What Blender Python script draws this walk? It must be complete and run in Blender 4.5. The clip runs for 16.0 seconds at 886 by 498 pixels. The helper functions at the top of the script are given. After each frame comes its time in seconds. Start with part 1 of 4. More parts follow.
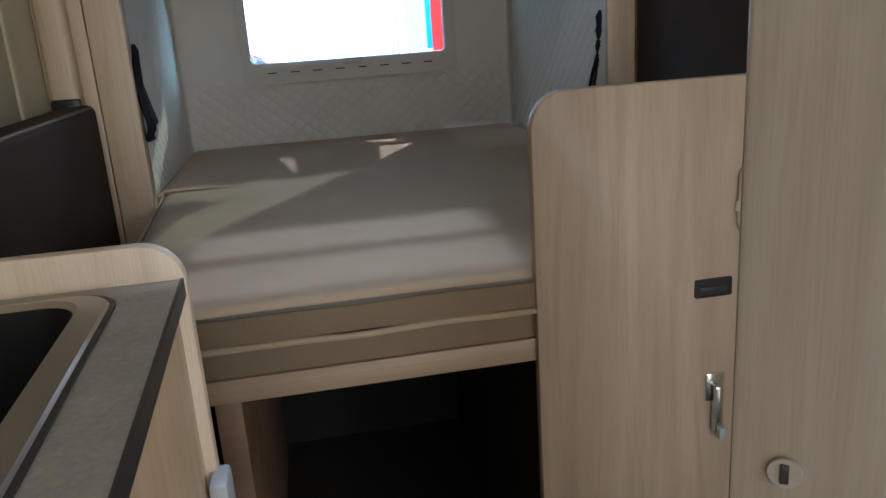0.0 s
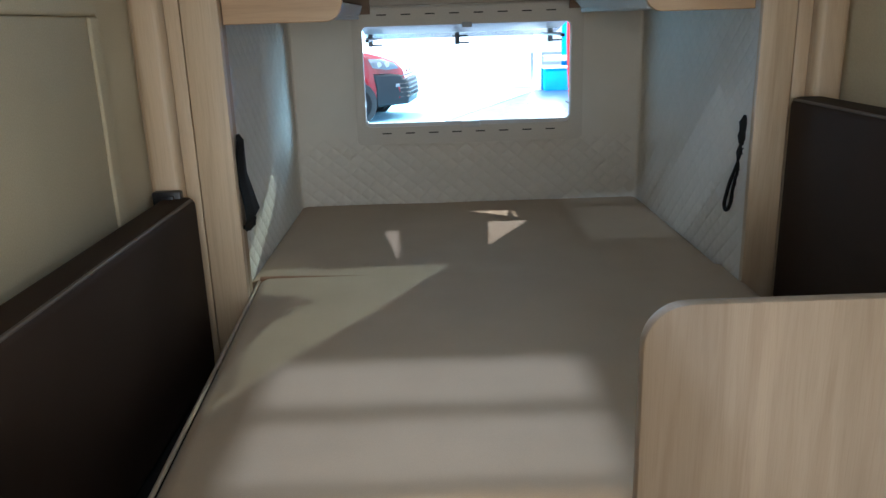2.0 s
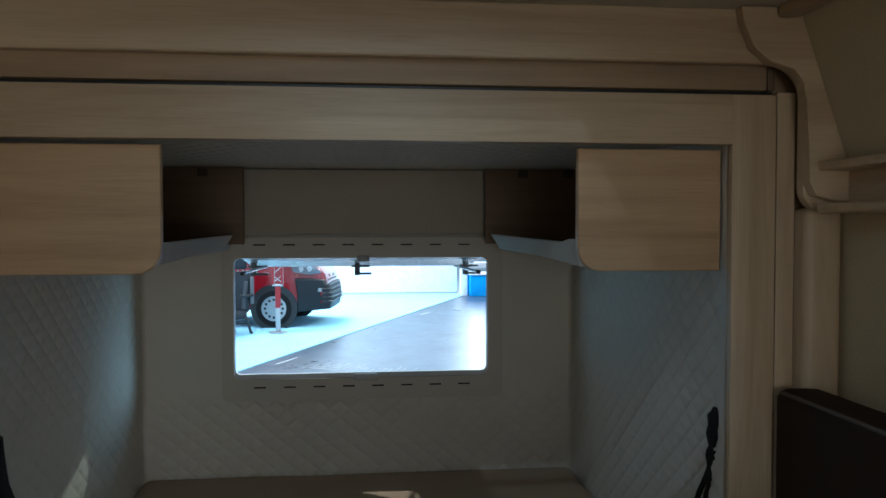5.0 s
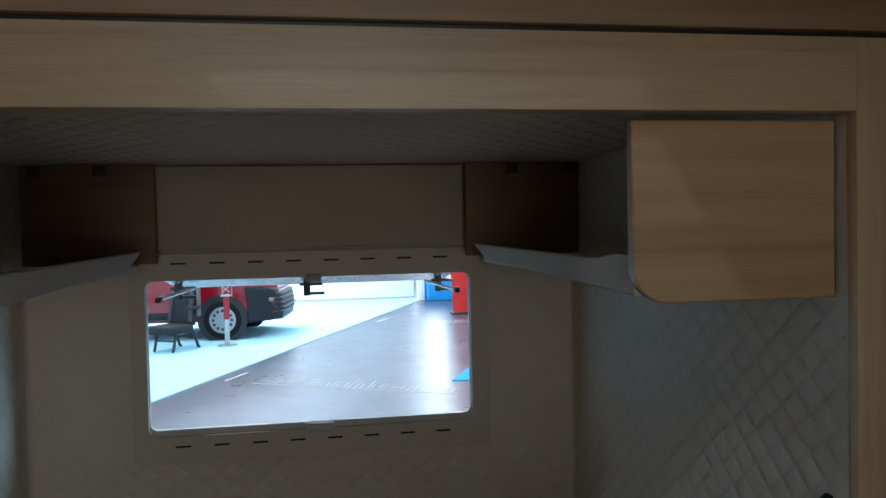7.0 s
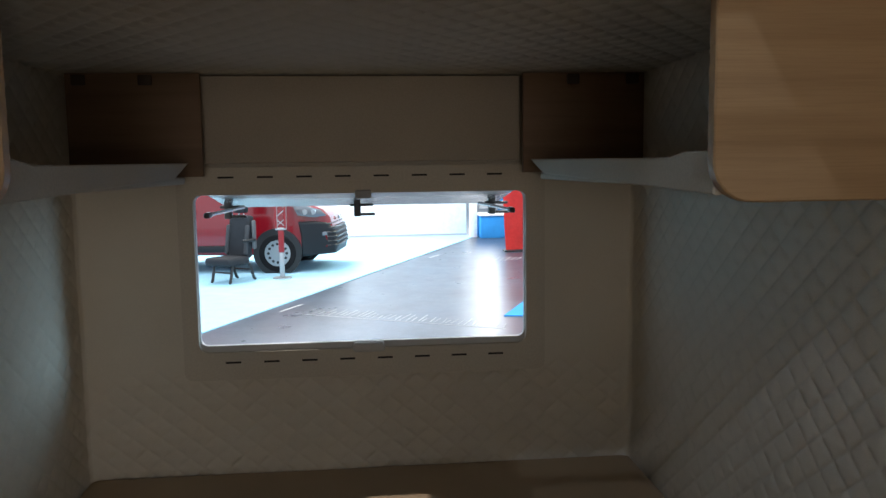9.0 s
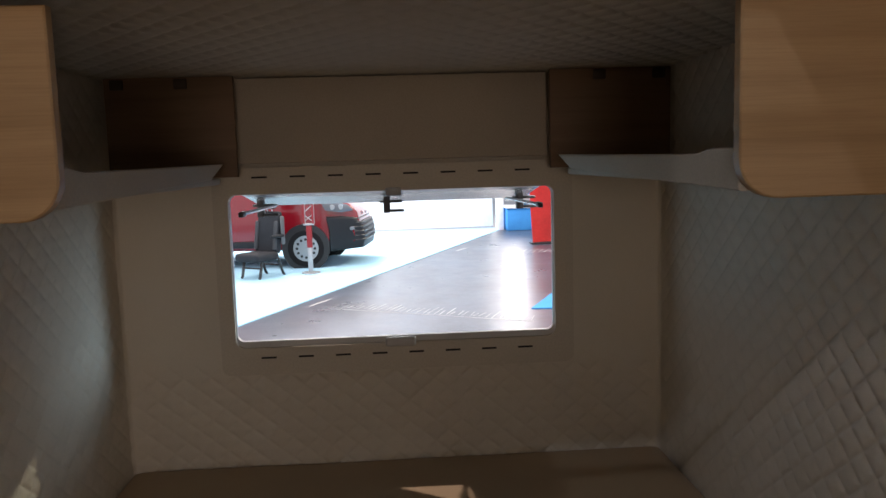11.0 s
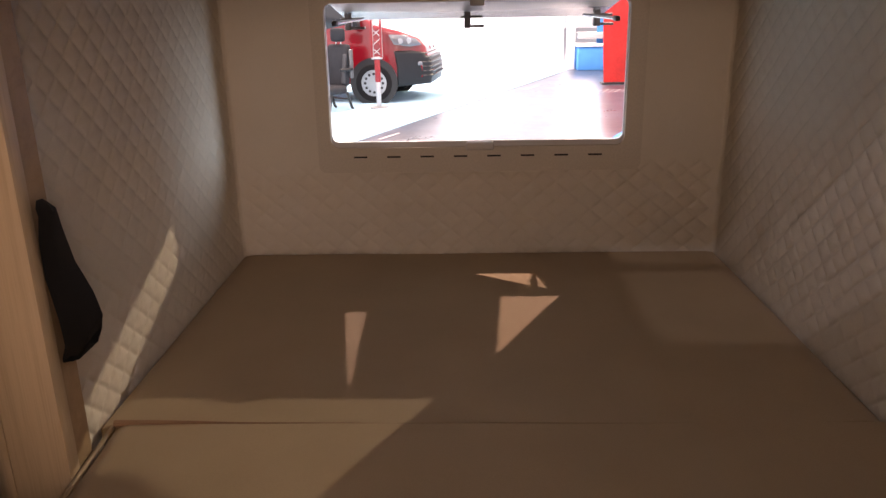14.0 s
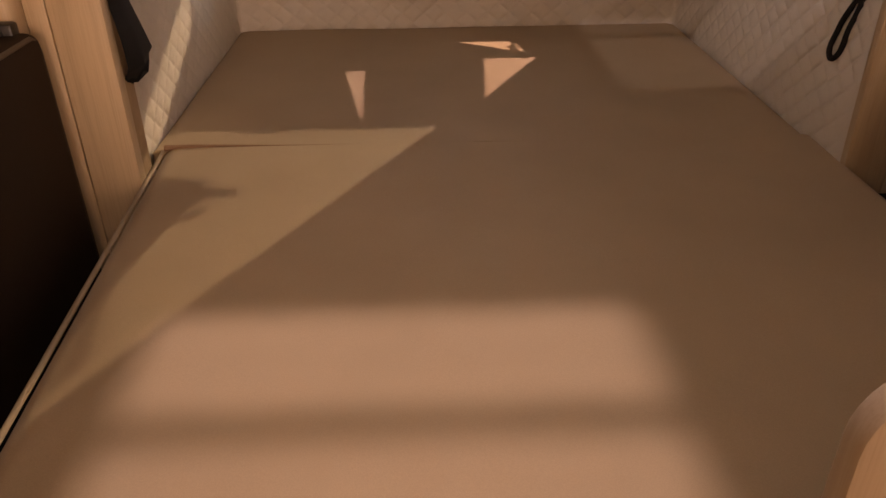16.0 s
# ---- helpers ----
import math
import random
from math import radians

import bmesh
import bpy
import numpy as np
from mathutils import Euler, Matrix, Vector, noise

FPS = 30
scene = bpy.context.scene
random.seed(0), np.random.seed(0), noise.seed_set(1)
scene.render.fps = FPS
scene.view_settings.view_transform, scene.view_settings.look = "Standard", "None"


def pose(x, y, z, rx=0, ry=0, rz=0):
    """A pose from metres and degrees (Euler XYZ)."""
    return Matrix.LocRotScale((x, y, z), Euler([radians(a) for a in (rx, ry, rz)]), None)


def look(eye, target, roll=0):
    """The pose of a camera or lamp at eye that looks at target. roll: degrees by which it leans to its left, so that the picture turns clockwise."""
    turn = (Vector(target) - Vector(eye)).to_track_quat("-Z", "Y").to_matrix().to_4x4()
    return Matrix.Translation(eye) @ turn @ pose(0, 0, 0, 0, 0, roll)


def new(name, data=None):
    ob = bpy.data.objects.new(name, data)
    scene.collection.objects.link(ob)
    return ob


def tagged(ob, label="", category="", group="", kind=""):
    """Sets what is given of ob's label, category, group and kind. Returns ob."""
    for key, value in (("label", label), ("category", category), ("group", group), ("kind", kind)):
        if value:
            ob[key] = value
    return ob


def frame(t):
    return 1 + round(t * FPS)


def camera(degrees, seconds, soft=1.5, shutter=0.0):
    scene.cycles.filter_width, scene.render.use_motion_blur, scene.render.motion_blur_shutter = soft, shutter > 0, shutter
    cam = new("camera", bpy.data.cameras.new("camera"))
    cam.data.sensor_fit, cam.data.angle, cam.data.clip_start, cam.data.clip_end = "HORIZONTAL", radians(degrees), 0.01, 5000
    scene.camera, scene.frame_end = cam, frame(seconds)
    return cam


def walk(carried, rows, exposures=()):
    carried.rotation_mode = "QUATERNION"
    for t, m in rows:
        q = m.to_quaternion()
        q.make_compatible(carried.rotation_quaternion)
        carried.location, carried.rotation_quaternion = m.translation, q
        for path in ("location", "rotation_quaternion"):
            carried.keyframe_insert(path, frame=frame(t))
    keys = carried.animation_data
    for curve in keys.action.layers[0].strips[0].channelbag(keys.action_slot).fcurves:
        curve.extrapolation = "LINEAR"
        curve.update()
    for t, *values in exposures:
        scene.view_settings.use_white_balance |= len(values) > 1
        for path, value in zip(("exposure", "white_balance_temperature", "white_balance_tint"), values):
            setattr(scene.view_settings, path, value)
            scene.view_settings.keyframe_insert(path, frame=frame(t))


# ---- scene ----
cam = camera(59.8, 16.0, soft=1.5)
PATH = [
    (0, (0.156, -0.041, 1.191), (0.475, 1.853, 0.633), -4.0),
    (0.5, (0.162, -0.03, 1.319), (0.448, 1.854, 0.713), -3.1),
    (1, (0.168, 0.038, 1.367), (0.435, 1.915, 0.731), -2.7),
    (1.5, (0.193, 0.1, 1.401), (0.273, 1.996, 0.769), -3.3),
    (2, (0.239, 0.194, 1.445), (0.253, 2.114, 0.887), -1.8),
    (2.5, (0.293, 0.246, 1.485), (0.222, 2.221, 1.182), 0.9),
    (3, (0.303, 0.306, 1.528), (0.219, 2.297, 1.359), -0.6),
    (3.5, (0.27, 0.451, 1.549), (0.219, 2.449, 1.495), 0.3),
    (4, (0.286, 0.534, 1.533), (0.428, 2.529, 1.541), 0.1),
    (4.2, (0.307, 0.569, 1.531), (0.49, 2.56, 1.492), 0.1),
    (6.3, (0.406, 1.139, 1.57), (0.638, 3.125, 1.504), -0.2),
    (6.5, (0.387, 1.175, 1.565), (0.657, 3.156, 1.515), -0.4),
    (7, (0.383, 1.262, 1.559), (0.708, 3.234, 1.504), -1.2),
    (7.5, (0.383, 1.335, 1.528), (0.583, 3.323, 1.446), -0.8),
    (8, (0.404, 1.347, 1.498), (0.555, 3.335, 1.357), -0.2),
    (8.5, (0.401, 1.344, 1.501), (0.573, 3.325, 1.295), -0.4),
    (10.8, (0.346, 1.307, 1.51), (0.545, 3.285, 1.294), -1.1),
    (11, (0.381, 1.308, 1.513), (0.498, 3.291, 1.286), -1.7),
    (11.5, (0.372, 1.318, 1.514), (0.459, 3.301, 1.271), -1.4),
    (12, (0.371, 1.3, 1.485), (0.463, 3.281, 1.228), -1.6),
    (12.5, (0.368, 1.3, 1.496), (0.455, 3.275, 1.196), -1.7),
    (13, (0.351, 1.277, 1.483), (0.378, 3.236, 1.081), -1.6),
    (13.5, (0.326, 1.224, 1.467), (0.331, 3.154, 0.943), -1.1),
    (14, (0.337, 1.119, 1.453), (0.281, 3.02, 0.835), -1.1),
    (14.5, (0.332, 1.037, 1.434), (0.231, 2.882, 0.669), -1.2),
    (15, (0.318, 0.953, 1.413), (0.231, 2.761, 0.561), -1.5),
    (15.5, (0.272, 0.863, 1.397), (0.251, 2.628, 0.457), -1.4),
    (16, (0.249, 0.816, 1.369), (0.298, 2.543, 0.361), -0.7),
]
EXPOSURES = [
    (0, 0.92, 5350, 8),
    (0.7, 0.88, 5400, 7),
    (1.5, 1.0, 5350, 6),
    (2, 1.22, 5350, 5),
    (2.5, 0.72, 5200, 4),
    (3, 0.17, 5100, 3),
    (3.5, 0.12, 5000, 1),
    (4.2, 0.05, 5150, 1),
    (6.5, -0.16, 5700, 7),
    (8.7, -0.05, 6350, 11),
    (10.8, -0.03, 7200, 21),
    (12.5, -0.10, 7700, 32),
    (13, -0.08, 7900, 34),
    (13.5, 0.27, 8200, 37),
    (14.5, 1.08, 9300, 43),
    (15, 1.32, 10000, 45),
    (16, 1.24, 10700, 47),
]
walk(cam, [(t, look(eye, target, roll)) for t, eye, target, roll in PATH], EXPOSURES)

# ---- light: the hall around the camper ----
world = bpy.data.worlds.new("hall_light")
world.use_nodes = True
scene.world = world
bg = world.node_tree.nodes["Background"]
bg.inputs["Color"].default_value = (0.75, 0.89, 1.0, 1)
bg.inputs["Strength"].default_value = 1.6


def hall_lamp(name, eye, target, size, watts, color):
    data = bpy.data.lights.new(name, "AREA")
    data.shape, data.size, data.energy, data.color = "DISK", size, watts, color
    ob = new(name, data)
    ob.matrix_world = look(eye, target)
    return ob


hall_lamp("hall_lamp_overhead", (1.23, 2.95, 8.0), (0.38, 1.65, 1.93), 0.36, 235, (0.95, 0.885, 0.96))
hall_lamp("hall_lamp_behind", (-2.78, -5.36, 8.0), (0.38, 1.53, 1.95), 0.16, 125, (0.95, 0.95, 1.0))
# spots of the neighbouring stands, ahead of the camper, high up; each shines in past the open window flap
for way, dist, watts, tone in (((0.187, 0.33, 0.317), 13.0, 760, (1.0, 0.90, 0.82)),
                               ((-0.101, 0.48, 0.357), 13.0, 500, (1.0, 0.90, 0.82)),
                               ((-0.27, 0.165, 0.317), 11.0, 850, (1.0, 0.92, 0.86)),
                               ((0.53, 0.92, 0.350), 16.0, 700, (0.95, 1.0, 0.78))):
    aim = Vector((0.372, 3.2, 1.2))
    hall_lamp("hall_spot", tuple(aim + Vector(way).normalized() * dist), tuple(aim), 0.12, watts, tone)
# lamp out of view, right of the window, added for the bluish left wall
hall_lamp("unseen_side_lamp", (5.6, 4.95, 1.9), (0.3, 3.2, 1.2), 2.1, 140, (0.45, 0.78, 1.0))
# unseen lamp high up behind the banner, added for the polished floor's bright streak
hall_lamp("floor_streak_lamp", (5.1, 30.0, 5.0), (2.0, 10.0, 0.0), 5.6, 700, (0.93, 0.98, 1.0))
# fill lamp added over the white stand wall to brighten it
hall_lamp("wall_fill_lamp", (-2.0, 17.5, 6.5), (-1.0, 20.9, 2.0), 3.0, 1500, (0.95, 0.98, 1.0))
# area lamp added in the unseen rear opening to brighten the cabin
rear_fill = bpy.data.lights.new("rear_fill_lamp", "AREA")
rear_fill.shape, rear_fill.size, rear_fill.size_y, rear_fill.energy, rear_fill.color = "RECTANGLE", 0.86, 1.0, 12.0, (1.0, 0.88, 0.73)
new("rear_fill_lamp", rear_fill).matrix_world = look((0.40, -1.97, 1.33), (0.40, 2.0, 1.33))

# fill lamp added in a made-up side opening, to lift the left cove
side_light = bpy.data.lights.new("side_fill_lamp", "AREA")
side_light.shape, side_light.size, side_light.size_y, side_light.energy, side_light.color = "RECTANGLE", 0.58, 1.7, 15.0, (1.0, 0.88, 0.73)
new("side_fill_lamp", side_light).matrix_world = look((1.225, -1.0, 0.92), (-1.0, -1.0, 0.92))

# ---- materials ----


def mat(name, color, rough=0.6, metal=0.0, spec=0.5):
    m = bpy.data.materials.new(name)
    m.use_nodes = True
    b = m.node_tree.nodes["Principled BSDF"]
    b.inputs["Base Color"].default_value = (*color, 1)
    b.inputs["Roughness"].default_value = rough
    b.inputs["Metallic"].default_value = metal
    b.inputs["Specular IOR Level"].default_value = spec
    return m


def bsdf(m):
    return m.node_tree.nodes["Principled BSDF"]


def coords(m, scale):
    nt = m.node_tree
    tc = nt.nodes.new("ShaderNodeTexCoord")
    mp = nt.nodes.new("ShaderNodeMapping")
    mp.inputs["Scale"].default_value = scale
    nt.links.new(tc.outputs["Object"], mp.inputs["Vector"])
    return mp.outputs["Vector"]


def noise_of(m, vec, scale, detail=4.0, rough=0.55, distort=0.0):
    nt = m.node_tree
    n = nt.nodes.new("ShaderNodeTexNoise")
    n.inputs["Scale"].default_value = scale
    n.inputs["Detail"].default_value = detail
    n.inputs["Roughness"].default_value = rough
    n.inputs["Distortion"].default_value = distort
    nt.links.new(vec, n.inputs["Vector"])
    return n.outputs["Fac"]


def ramp(m, fac, stops):
    nt = m.node_tree
    r = nt.nodes.new("ShaderNodeValToRGB")
    el = r.color_ramp.elements
    while len(el) < len(stops):
        el.new(0.5)
    for e, (p, c) in zip(el, stops):
        e.position, e.color = p, (*c, 1)
    nt.links.new(fac, r.inputs["Fac"])
    return r.outputs["Color"]


def mix(m, fac, a, b, kind="MIX"):
    nt = m.node_tree
    x = nt.nodes.new("ShaderNodeMix")
    x.data_type, x.blend_type = "RGBA", kind
    if isinstance(fac, float):
        x.inputs["Factor"].default_value = fac
    else:
        nt.links.new(fac, x.inputs["Factor"])
    nt.links.new(a, x.inputs["A"])
    nt.links.new(b, x.inputs["B"])
    return x.outputs["Result"]


def bump(m, fac, strength, distance):
    nt = m.node_tree
    b = nt.nodes.new("ShaderNodeBump")
    b.inputs["Strength"].default_value = strength
    b.inputs["Distance"].default_value = distance
    nt.links.new(fac, b.inputs["Height"])
    nt.links.new(b.outputs["Normal"], bsdf(m).inputs["Normal"])


def wood(name, axis, light, dark, rough=0.45):
    """Foil-wrapped wood with the grain along one axis: broad bands, wavy figure and fine pores."""
    m = mat(name, light, rough)
    s = [7.0, 7.0, 7.0]
    s[axis] = 0.55
    w = [22.0, 22.0, 22.0]
    w[axis] = 1.3
    f = [240.0, 240.0, 240.0]
    f[axis] = 5.0
    broad = noise_of(m, coords(m, s), 1.0, 4.0, 0.55, 0.6)
    figure = noise_of(m, coords(m, w), 1.0, 5.0, 0.6, 1.6)
    fine = noise_of(m, coords(m, f), 2.0, 4.0, 0.7)
    c1 = ramp(m, broad, [(0.32, dark), (0.52, light), (0.72, tuple(min(1, v * 1.10) for v in light))])
    c2 = ramp(m, figure, [(0.34, (0.85, 0.82, 0.79)), (0.50, (0.98, 0.975, 0.97)), (0.64, (1, 1, 1))])
    c3 = ramp(m, fine, [(0.34, (0.80, 0.775, 0.74)), (0.54, (1, 1, 1))])
    col = mix(m, 0.5, mix(m, 0.8, c1, c2, "MULTIPLY"), c3, "MULTIPLY")
    m.node_tree.links.new(col, bsdf(m).inputs["Base Color"])
    bump(m, fine, 0.12, 0.0008)
    return m


LIGHT, DARK = (0.565, 0.428, 0.280), (0.44, 0.318, 0.20)
WOOD_Z = wood("pale_elm_upright", 2, LIGHT, DARK)
WOOD_X = wood("pale_elm_across", 0, LIGHT, DARK)
WOOD_Y = wood("pale_elm_along", 1, LIGHT, DARK)
WOOD_CAB = wood("figured_elm_across", 0, (0.51, 0.335, 0.185), (0.37, 0.225, 0.115))
WOOD_PART = wood("greyish_elm_upright", 2, (0.43, 0.338, 0.248), (0.343, 0.263, 0.187))
WOOD_END = wood("washed_elm_upright", 2, (0.52, 0.42, 0.31), (0.38, 0.295, 0.21))
WOOD_EDGE = wood("pale_elm_edge", 0, (0.64, 0.49, 0.31), (0.55, 0.41, 0.25), 0.4)
# door's grey wood, its colour lowered further for the shade it stands in
WOOD_GREY = wood("grey_elm_in_shade", 2, (0.255, 0.224, 0.18), (0.18, 0.155, 0.12), 0.45)
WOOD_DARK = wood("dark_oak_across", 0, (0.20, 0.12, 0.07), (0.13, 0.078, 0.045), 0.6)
WOOD_BASE = wood("brown_elm_across", 0, (0.31, 0.225, 0.15), (0.23, 0.163, 0.105))
WOOD_BROWN = wood("brown_recess_wood", 0, (0.40, 0.275, 0.165), (0.30, 0.20, 0.12), 0.55)


def fabric(name, color, dark, scale=900.0, rough=0.9, depth=0.0006, sheen=0.0, blotch=4.0):
    m = mat(name, color, rough, 0.0, 0.25)
    v = coords(m, (1, 1, 1))
    weave = noise_of(m, v, scale, 2.0, 0.6)
    large = noise_of(m, v, blotch, 3.0, 0.55)
    c = mix(m, 0.5, ramp(m, large, [(0.3, dark), (0.7, color)]), ramp(m, weave, [(0.35, (0.82, 0.82, 0.82)), (0.65, (1, 1, 1))]), "MULTIPLY")
    m.node_tree.links.new(c, bsdf(m).inputs["Base Color"])
    bsdf(m).inputs["Sheen Weight"].default_value = sheen
    bump(m, weave, 0.5, depth)
    return m


QUILT = fabric("quilted_cream_cloth", (0.68, 0.625, 0.54), (0.63, 0.58, 0.50), 700.0, 0.62, 0.0005, 0.0)
BED = fabric("taupe_mattress_cloth", (0.435, 0.312, 0.192), (0.395, 0.282, 0.172), 620.0, 0.72, 0.0005, 0.15)
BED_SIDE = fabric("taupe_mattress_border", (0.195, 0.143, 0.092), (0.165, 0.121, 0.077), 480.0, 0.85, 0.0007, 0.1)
PIPING = fabric("pale_piping", (0.37, 0.285, 0.195), (0.33, 0.255, 0.175), 600.0, 0.75)
SEAM_RED = fabric("red_brown_piping", (0.36, 0.215, 0.135), (0.32, 0.19, 0.12), 600.0, 0.8)
# seam line, dark with the shade under the cover's overlap
SEAM_DARK = mat("seam_line_shade", (0.10, 0.08, 0.055), 0.9)
LEATHER = fabric("dark_brown_leatherette", (0.042, 0.0265, 0.0185), (0.032, 0.0200, 0.0140), 420.0, 0.62, 0.0006)
bsdf(LEATHER).inputs["Specular IOR Level"].default_value = 0.08
LEATHER_PIPE = mat("brown_leather_piping", (0.09, 0.065, 0.045), 0.5)
STRAP = fabric("black_webbing", (0.012, 0.011, 0.012), (0.008, 0.008, 0.008), 500.0, 0.85)
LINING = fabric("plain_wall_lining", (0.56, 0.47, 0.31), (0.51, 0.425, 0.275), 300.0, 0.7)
CEILING = fabric("ceiling_lining", (0.60, 0.545, 0.45), (0.56, 0.51, 0.42), 300.0, 0.7)
PLASTIC_BEIGE = fabric("beige_window_plastic", (0.60, 0.545, 0.465), (0.57, 0.515, 0.44), 200.0, 0.5, 0.0002)
LIP = fabric("grey_beige_shelf_cloth", (0.62, 0.56, 0.475), (0.57, 0.515, 0.435), 300.0, 0.75, 0.0004)
PLASTIC_WHITE = mat("white_plastic", (0.78, 0.79, 0.79), 0.35)
CERAMIC = mat("white_gloss_plastic", (0.80, 0.80, 0.78), 0.12)
ROSE_PALE = mat("pale_grey_window_plastic", (0.52, 0.51, 0.50), 0.35)
ROSE_GREY = mat("grey_film_over_rose", (0.215, 0.19, 0.16), 0.3)
PLASTIC_GREY = mat("grey_plastic", (0.32, 0.33, 0.34), 0.4)
SEAL = mat("dark_grey_rubber_seal", (0.035, 0.035, 0.038), 0.65, 0.0, 0.3)
BLACK = mat("black_plastic", (0.012, 0.012, 0.013), 0.4)
SLOT = mat("dark_slot", (0.02, 0.018, 0.016), 0.8)
CHROME = mat("brushed_chrome", (0.62, 0.63, 0.62), 0.22, 1.0)
STEEL = mat("stainless_steel", (0.47, 0.45, 0.41), 0.36, 1.0)
EDGE_BLACK = mat("black_worktop_edge", (0.025, 0.024, 0.024), 0.45)
FLOOR_VINYL = fabric("dark_grey_vinyl", (0.030, 0.026, 0.022), (0.022, 0.019, 0.016), 120.0, 0.6, 0.0003)
FIXING = mat("brown_fixing_plastic", (0.045, 0.028, 0.018), 0.6)
# near-black cloth whose colour stands for the shade in hollows round the bed
SHADE_DARK = fabric("bed_hollow_shade", (0.014, 0.012, 0.010), (0.010, 0.009, 0.008), 300.0, 0.95)

WORKTOP = mat("slate_grey_laminate", (0.30, 0.30, 0.28), 0.42)
_v = coords(WORKTOP, (1, 1, 1))
_c = mix(WORKTOP, 0.6, ramp(WORKTOP, noise_of(WORKTOP, _v, 14.0, 6.0, 0.65), [(0.3, (0.17, 0.163, 0.142)), (0.7, (0.37, 0.352, 0.31))]),
         ramp(WORKTOP, noise_of(WORKTOP, _v, 160.0, 3.0), [(0.3, (0.23, 0.222, 0.20)), (0.7, (0.34, 0.326, 0.295))]))
WORKTOP.node_tree.links.new(_c, bsdf(WORKTOP).inputs["Base Color"])

ACRYLIC = mat("tinted_acrylic", (0.34, 0.37, 0.38), 0.2)
bsdf(ACRYLIC).inputs["Transmission Weight"].default_value = 0.15
CLEAR = bpy.data.materials.new("clear_dome_plastic")
CLEAR.use_nodes = True
_nt = CLEAR.node_tree
_nt.nodes.clear()
_o = _nt.nodes.new("ShaderNodeOutputMaterial")
_t = _nt.nodes.new("ShaderNodeBsdfTransparent")
_t.inputs["Color"].default_value = (0.71, 0.77, 0.81, 1)
_g = _nt.nodes.new("ShaderNodeBsdfGlossy")
_g.inputs["Roughness"].default_value = 0.08
_m = _nt.nodes.new("ShaderNodeMixShader")
_m.inputs["Fac"].default_value = 0.06
_nt.links.new(_t.outputs[0], _m.inputs[1])
_nt.links.new(_g.outputs[0], _m.inputs[2])
_nt.links.new(_m.outputs[0], _o.inputs["Surface"])

# hall materials
FLOOR_HALL = mat("polished_grey_hall_floor", (0.05, 0.05, 0.05), 0.30, 0.0, 0.34)
_v = coords(FLOOR_HALL, (1, 1, 1))
_c = mix(FLOOR_HALL, 0.5, ramp(FLOOR_HALL, noise_of(FLOOR_HALL, _v, 0.8, 6.0, 0.65), [(0.3, (0.018, 0.022, 0.030)), (0.7, (0.075, 0.110, 0.165))]),
         ramp(FLOOR_HALL, noise_of(FLOOR_HALL, _v, 40.0, 4.0), [(0.3, (0.020, 0.024, 0.032)), (0.7, (0.065, 0.080, 0.105))]))
FLOOR_HALL.node_tree.links.new(_c, bsdf(FLOOR_HALL).inputs["Base Color"])
_r = ramp(FLOOR_HALL, noise_of(FLOOR_HALL, _v, 2.2, 6.0, 0.7), [(0.3, (0.265, 0.265, 0.265)), (0.7, (0.335, 0.335, 0.335))])
FLOOR_HALL.node_tree.links.new(_r, bsdf(FLOOR_HALL).inputs["Roughness"])
CARPET = fabric("pale_blue_carpet", (0.34, 0.62, 0.78), (0.30, 0.57, 0.74), 60.0, 0.95, 0.003)
BLUE = fabric("bright_blue_carpet", (0.03, 0.26, 0.62), (0.025, 0.22, 0.55), 60.0, 0.9, 0.003)
HALL_WHITE = fabric("white_stand_panel", (0.82, 0.83, 0.84), (0.78, 0.80, 0.82), 10.0, 0.6, 0.0002)
CAR_RED = mat("red_car_paint", (0.185, 0.0025, 0.008), 0.20)
bsdf(CAR_RED).inputs["Coat Weight"].default_value = 0.6
CAR_GREY = mat("grey_bumper_plastic", (0.011, 0.013, 0.016), 0.5, 0.0, 0.3)
TYRE = mat("black_tyre_rubber", (0.007, 0.007, 0.008), 0.75, 0.0, 0.2)
RIM = mat("silver_rim_paint", (0.36, 0.375, 0.39), 0.38, 0.5)
LAMP_GLASS = mat("headlight_glass", (0.22, 0.23, 0.25), 0.08, 0.6)
CAR_GLASS = mat("dark_car_glass", (0.02, 0.025, 0.03), 0.06)
BELT_GREY = mat("belt_box_grey", (0.09, 0.095, 0.10), 0.5)
TAPE = mat("worn_floor_tape", (0.42, 0.42, 0.43), 0.5)
SEAT_CLOTH = fabric("grey_seat_cloth", (0.026, 0.029, 0.034), (0.018, 0.020, 0.024), 80.0, 0.9, 0.003)
BOLSTER = fabric("light_grey_seat_cloth", (0.060, 0.064, 0.070), (0.045, 0.048, 0.053), 80.0, 0.9, 0.003)
RED_CLOTH = fabric("red_banner_cloth", (0.72, 0.085, 0.075), (0.66, 0.07, 0.065), 20.0, 0.8, 0.001)
WHITE_PRINT = mat("white_print", (0.8, 0.8, 0.8), 0.7)
RED_TRUSS = mat("red_pole_paint", (0.26, 0.010, 0.014), 0.4)

# ---- mesh helpers ----


def box(bm, lo, hi, bevel=0.0, seg=2):
    """A box between two corners, with rounded edges."""
    r = bmesh.ops.create_cube(bm, size=1.0)
    vs = r["verts"]
    for v in vs:
        v.co = Vector([lo[i] + (v.co[i] + 0.5) * (hi[i] - lo[i]) for i in range(3)])
    if bevel:
        es = list({e for v in vs for e in v.link_edges})
        bmesh.ops.bevel(bm, geom=es, offset=bevel, segments=seg, profile=0.5, affect="EDGES")
    return bm


def boxm(lo, hi, bevel=0.0, seg=2):
    return box(bmesh.new(), lo, hi, bevel, seg)


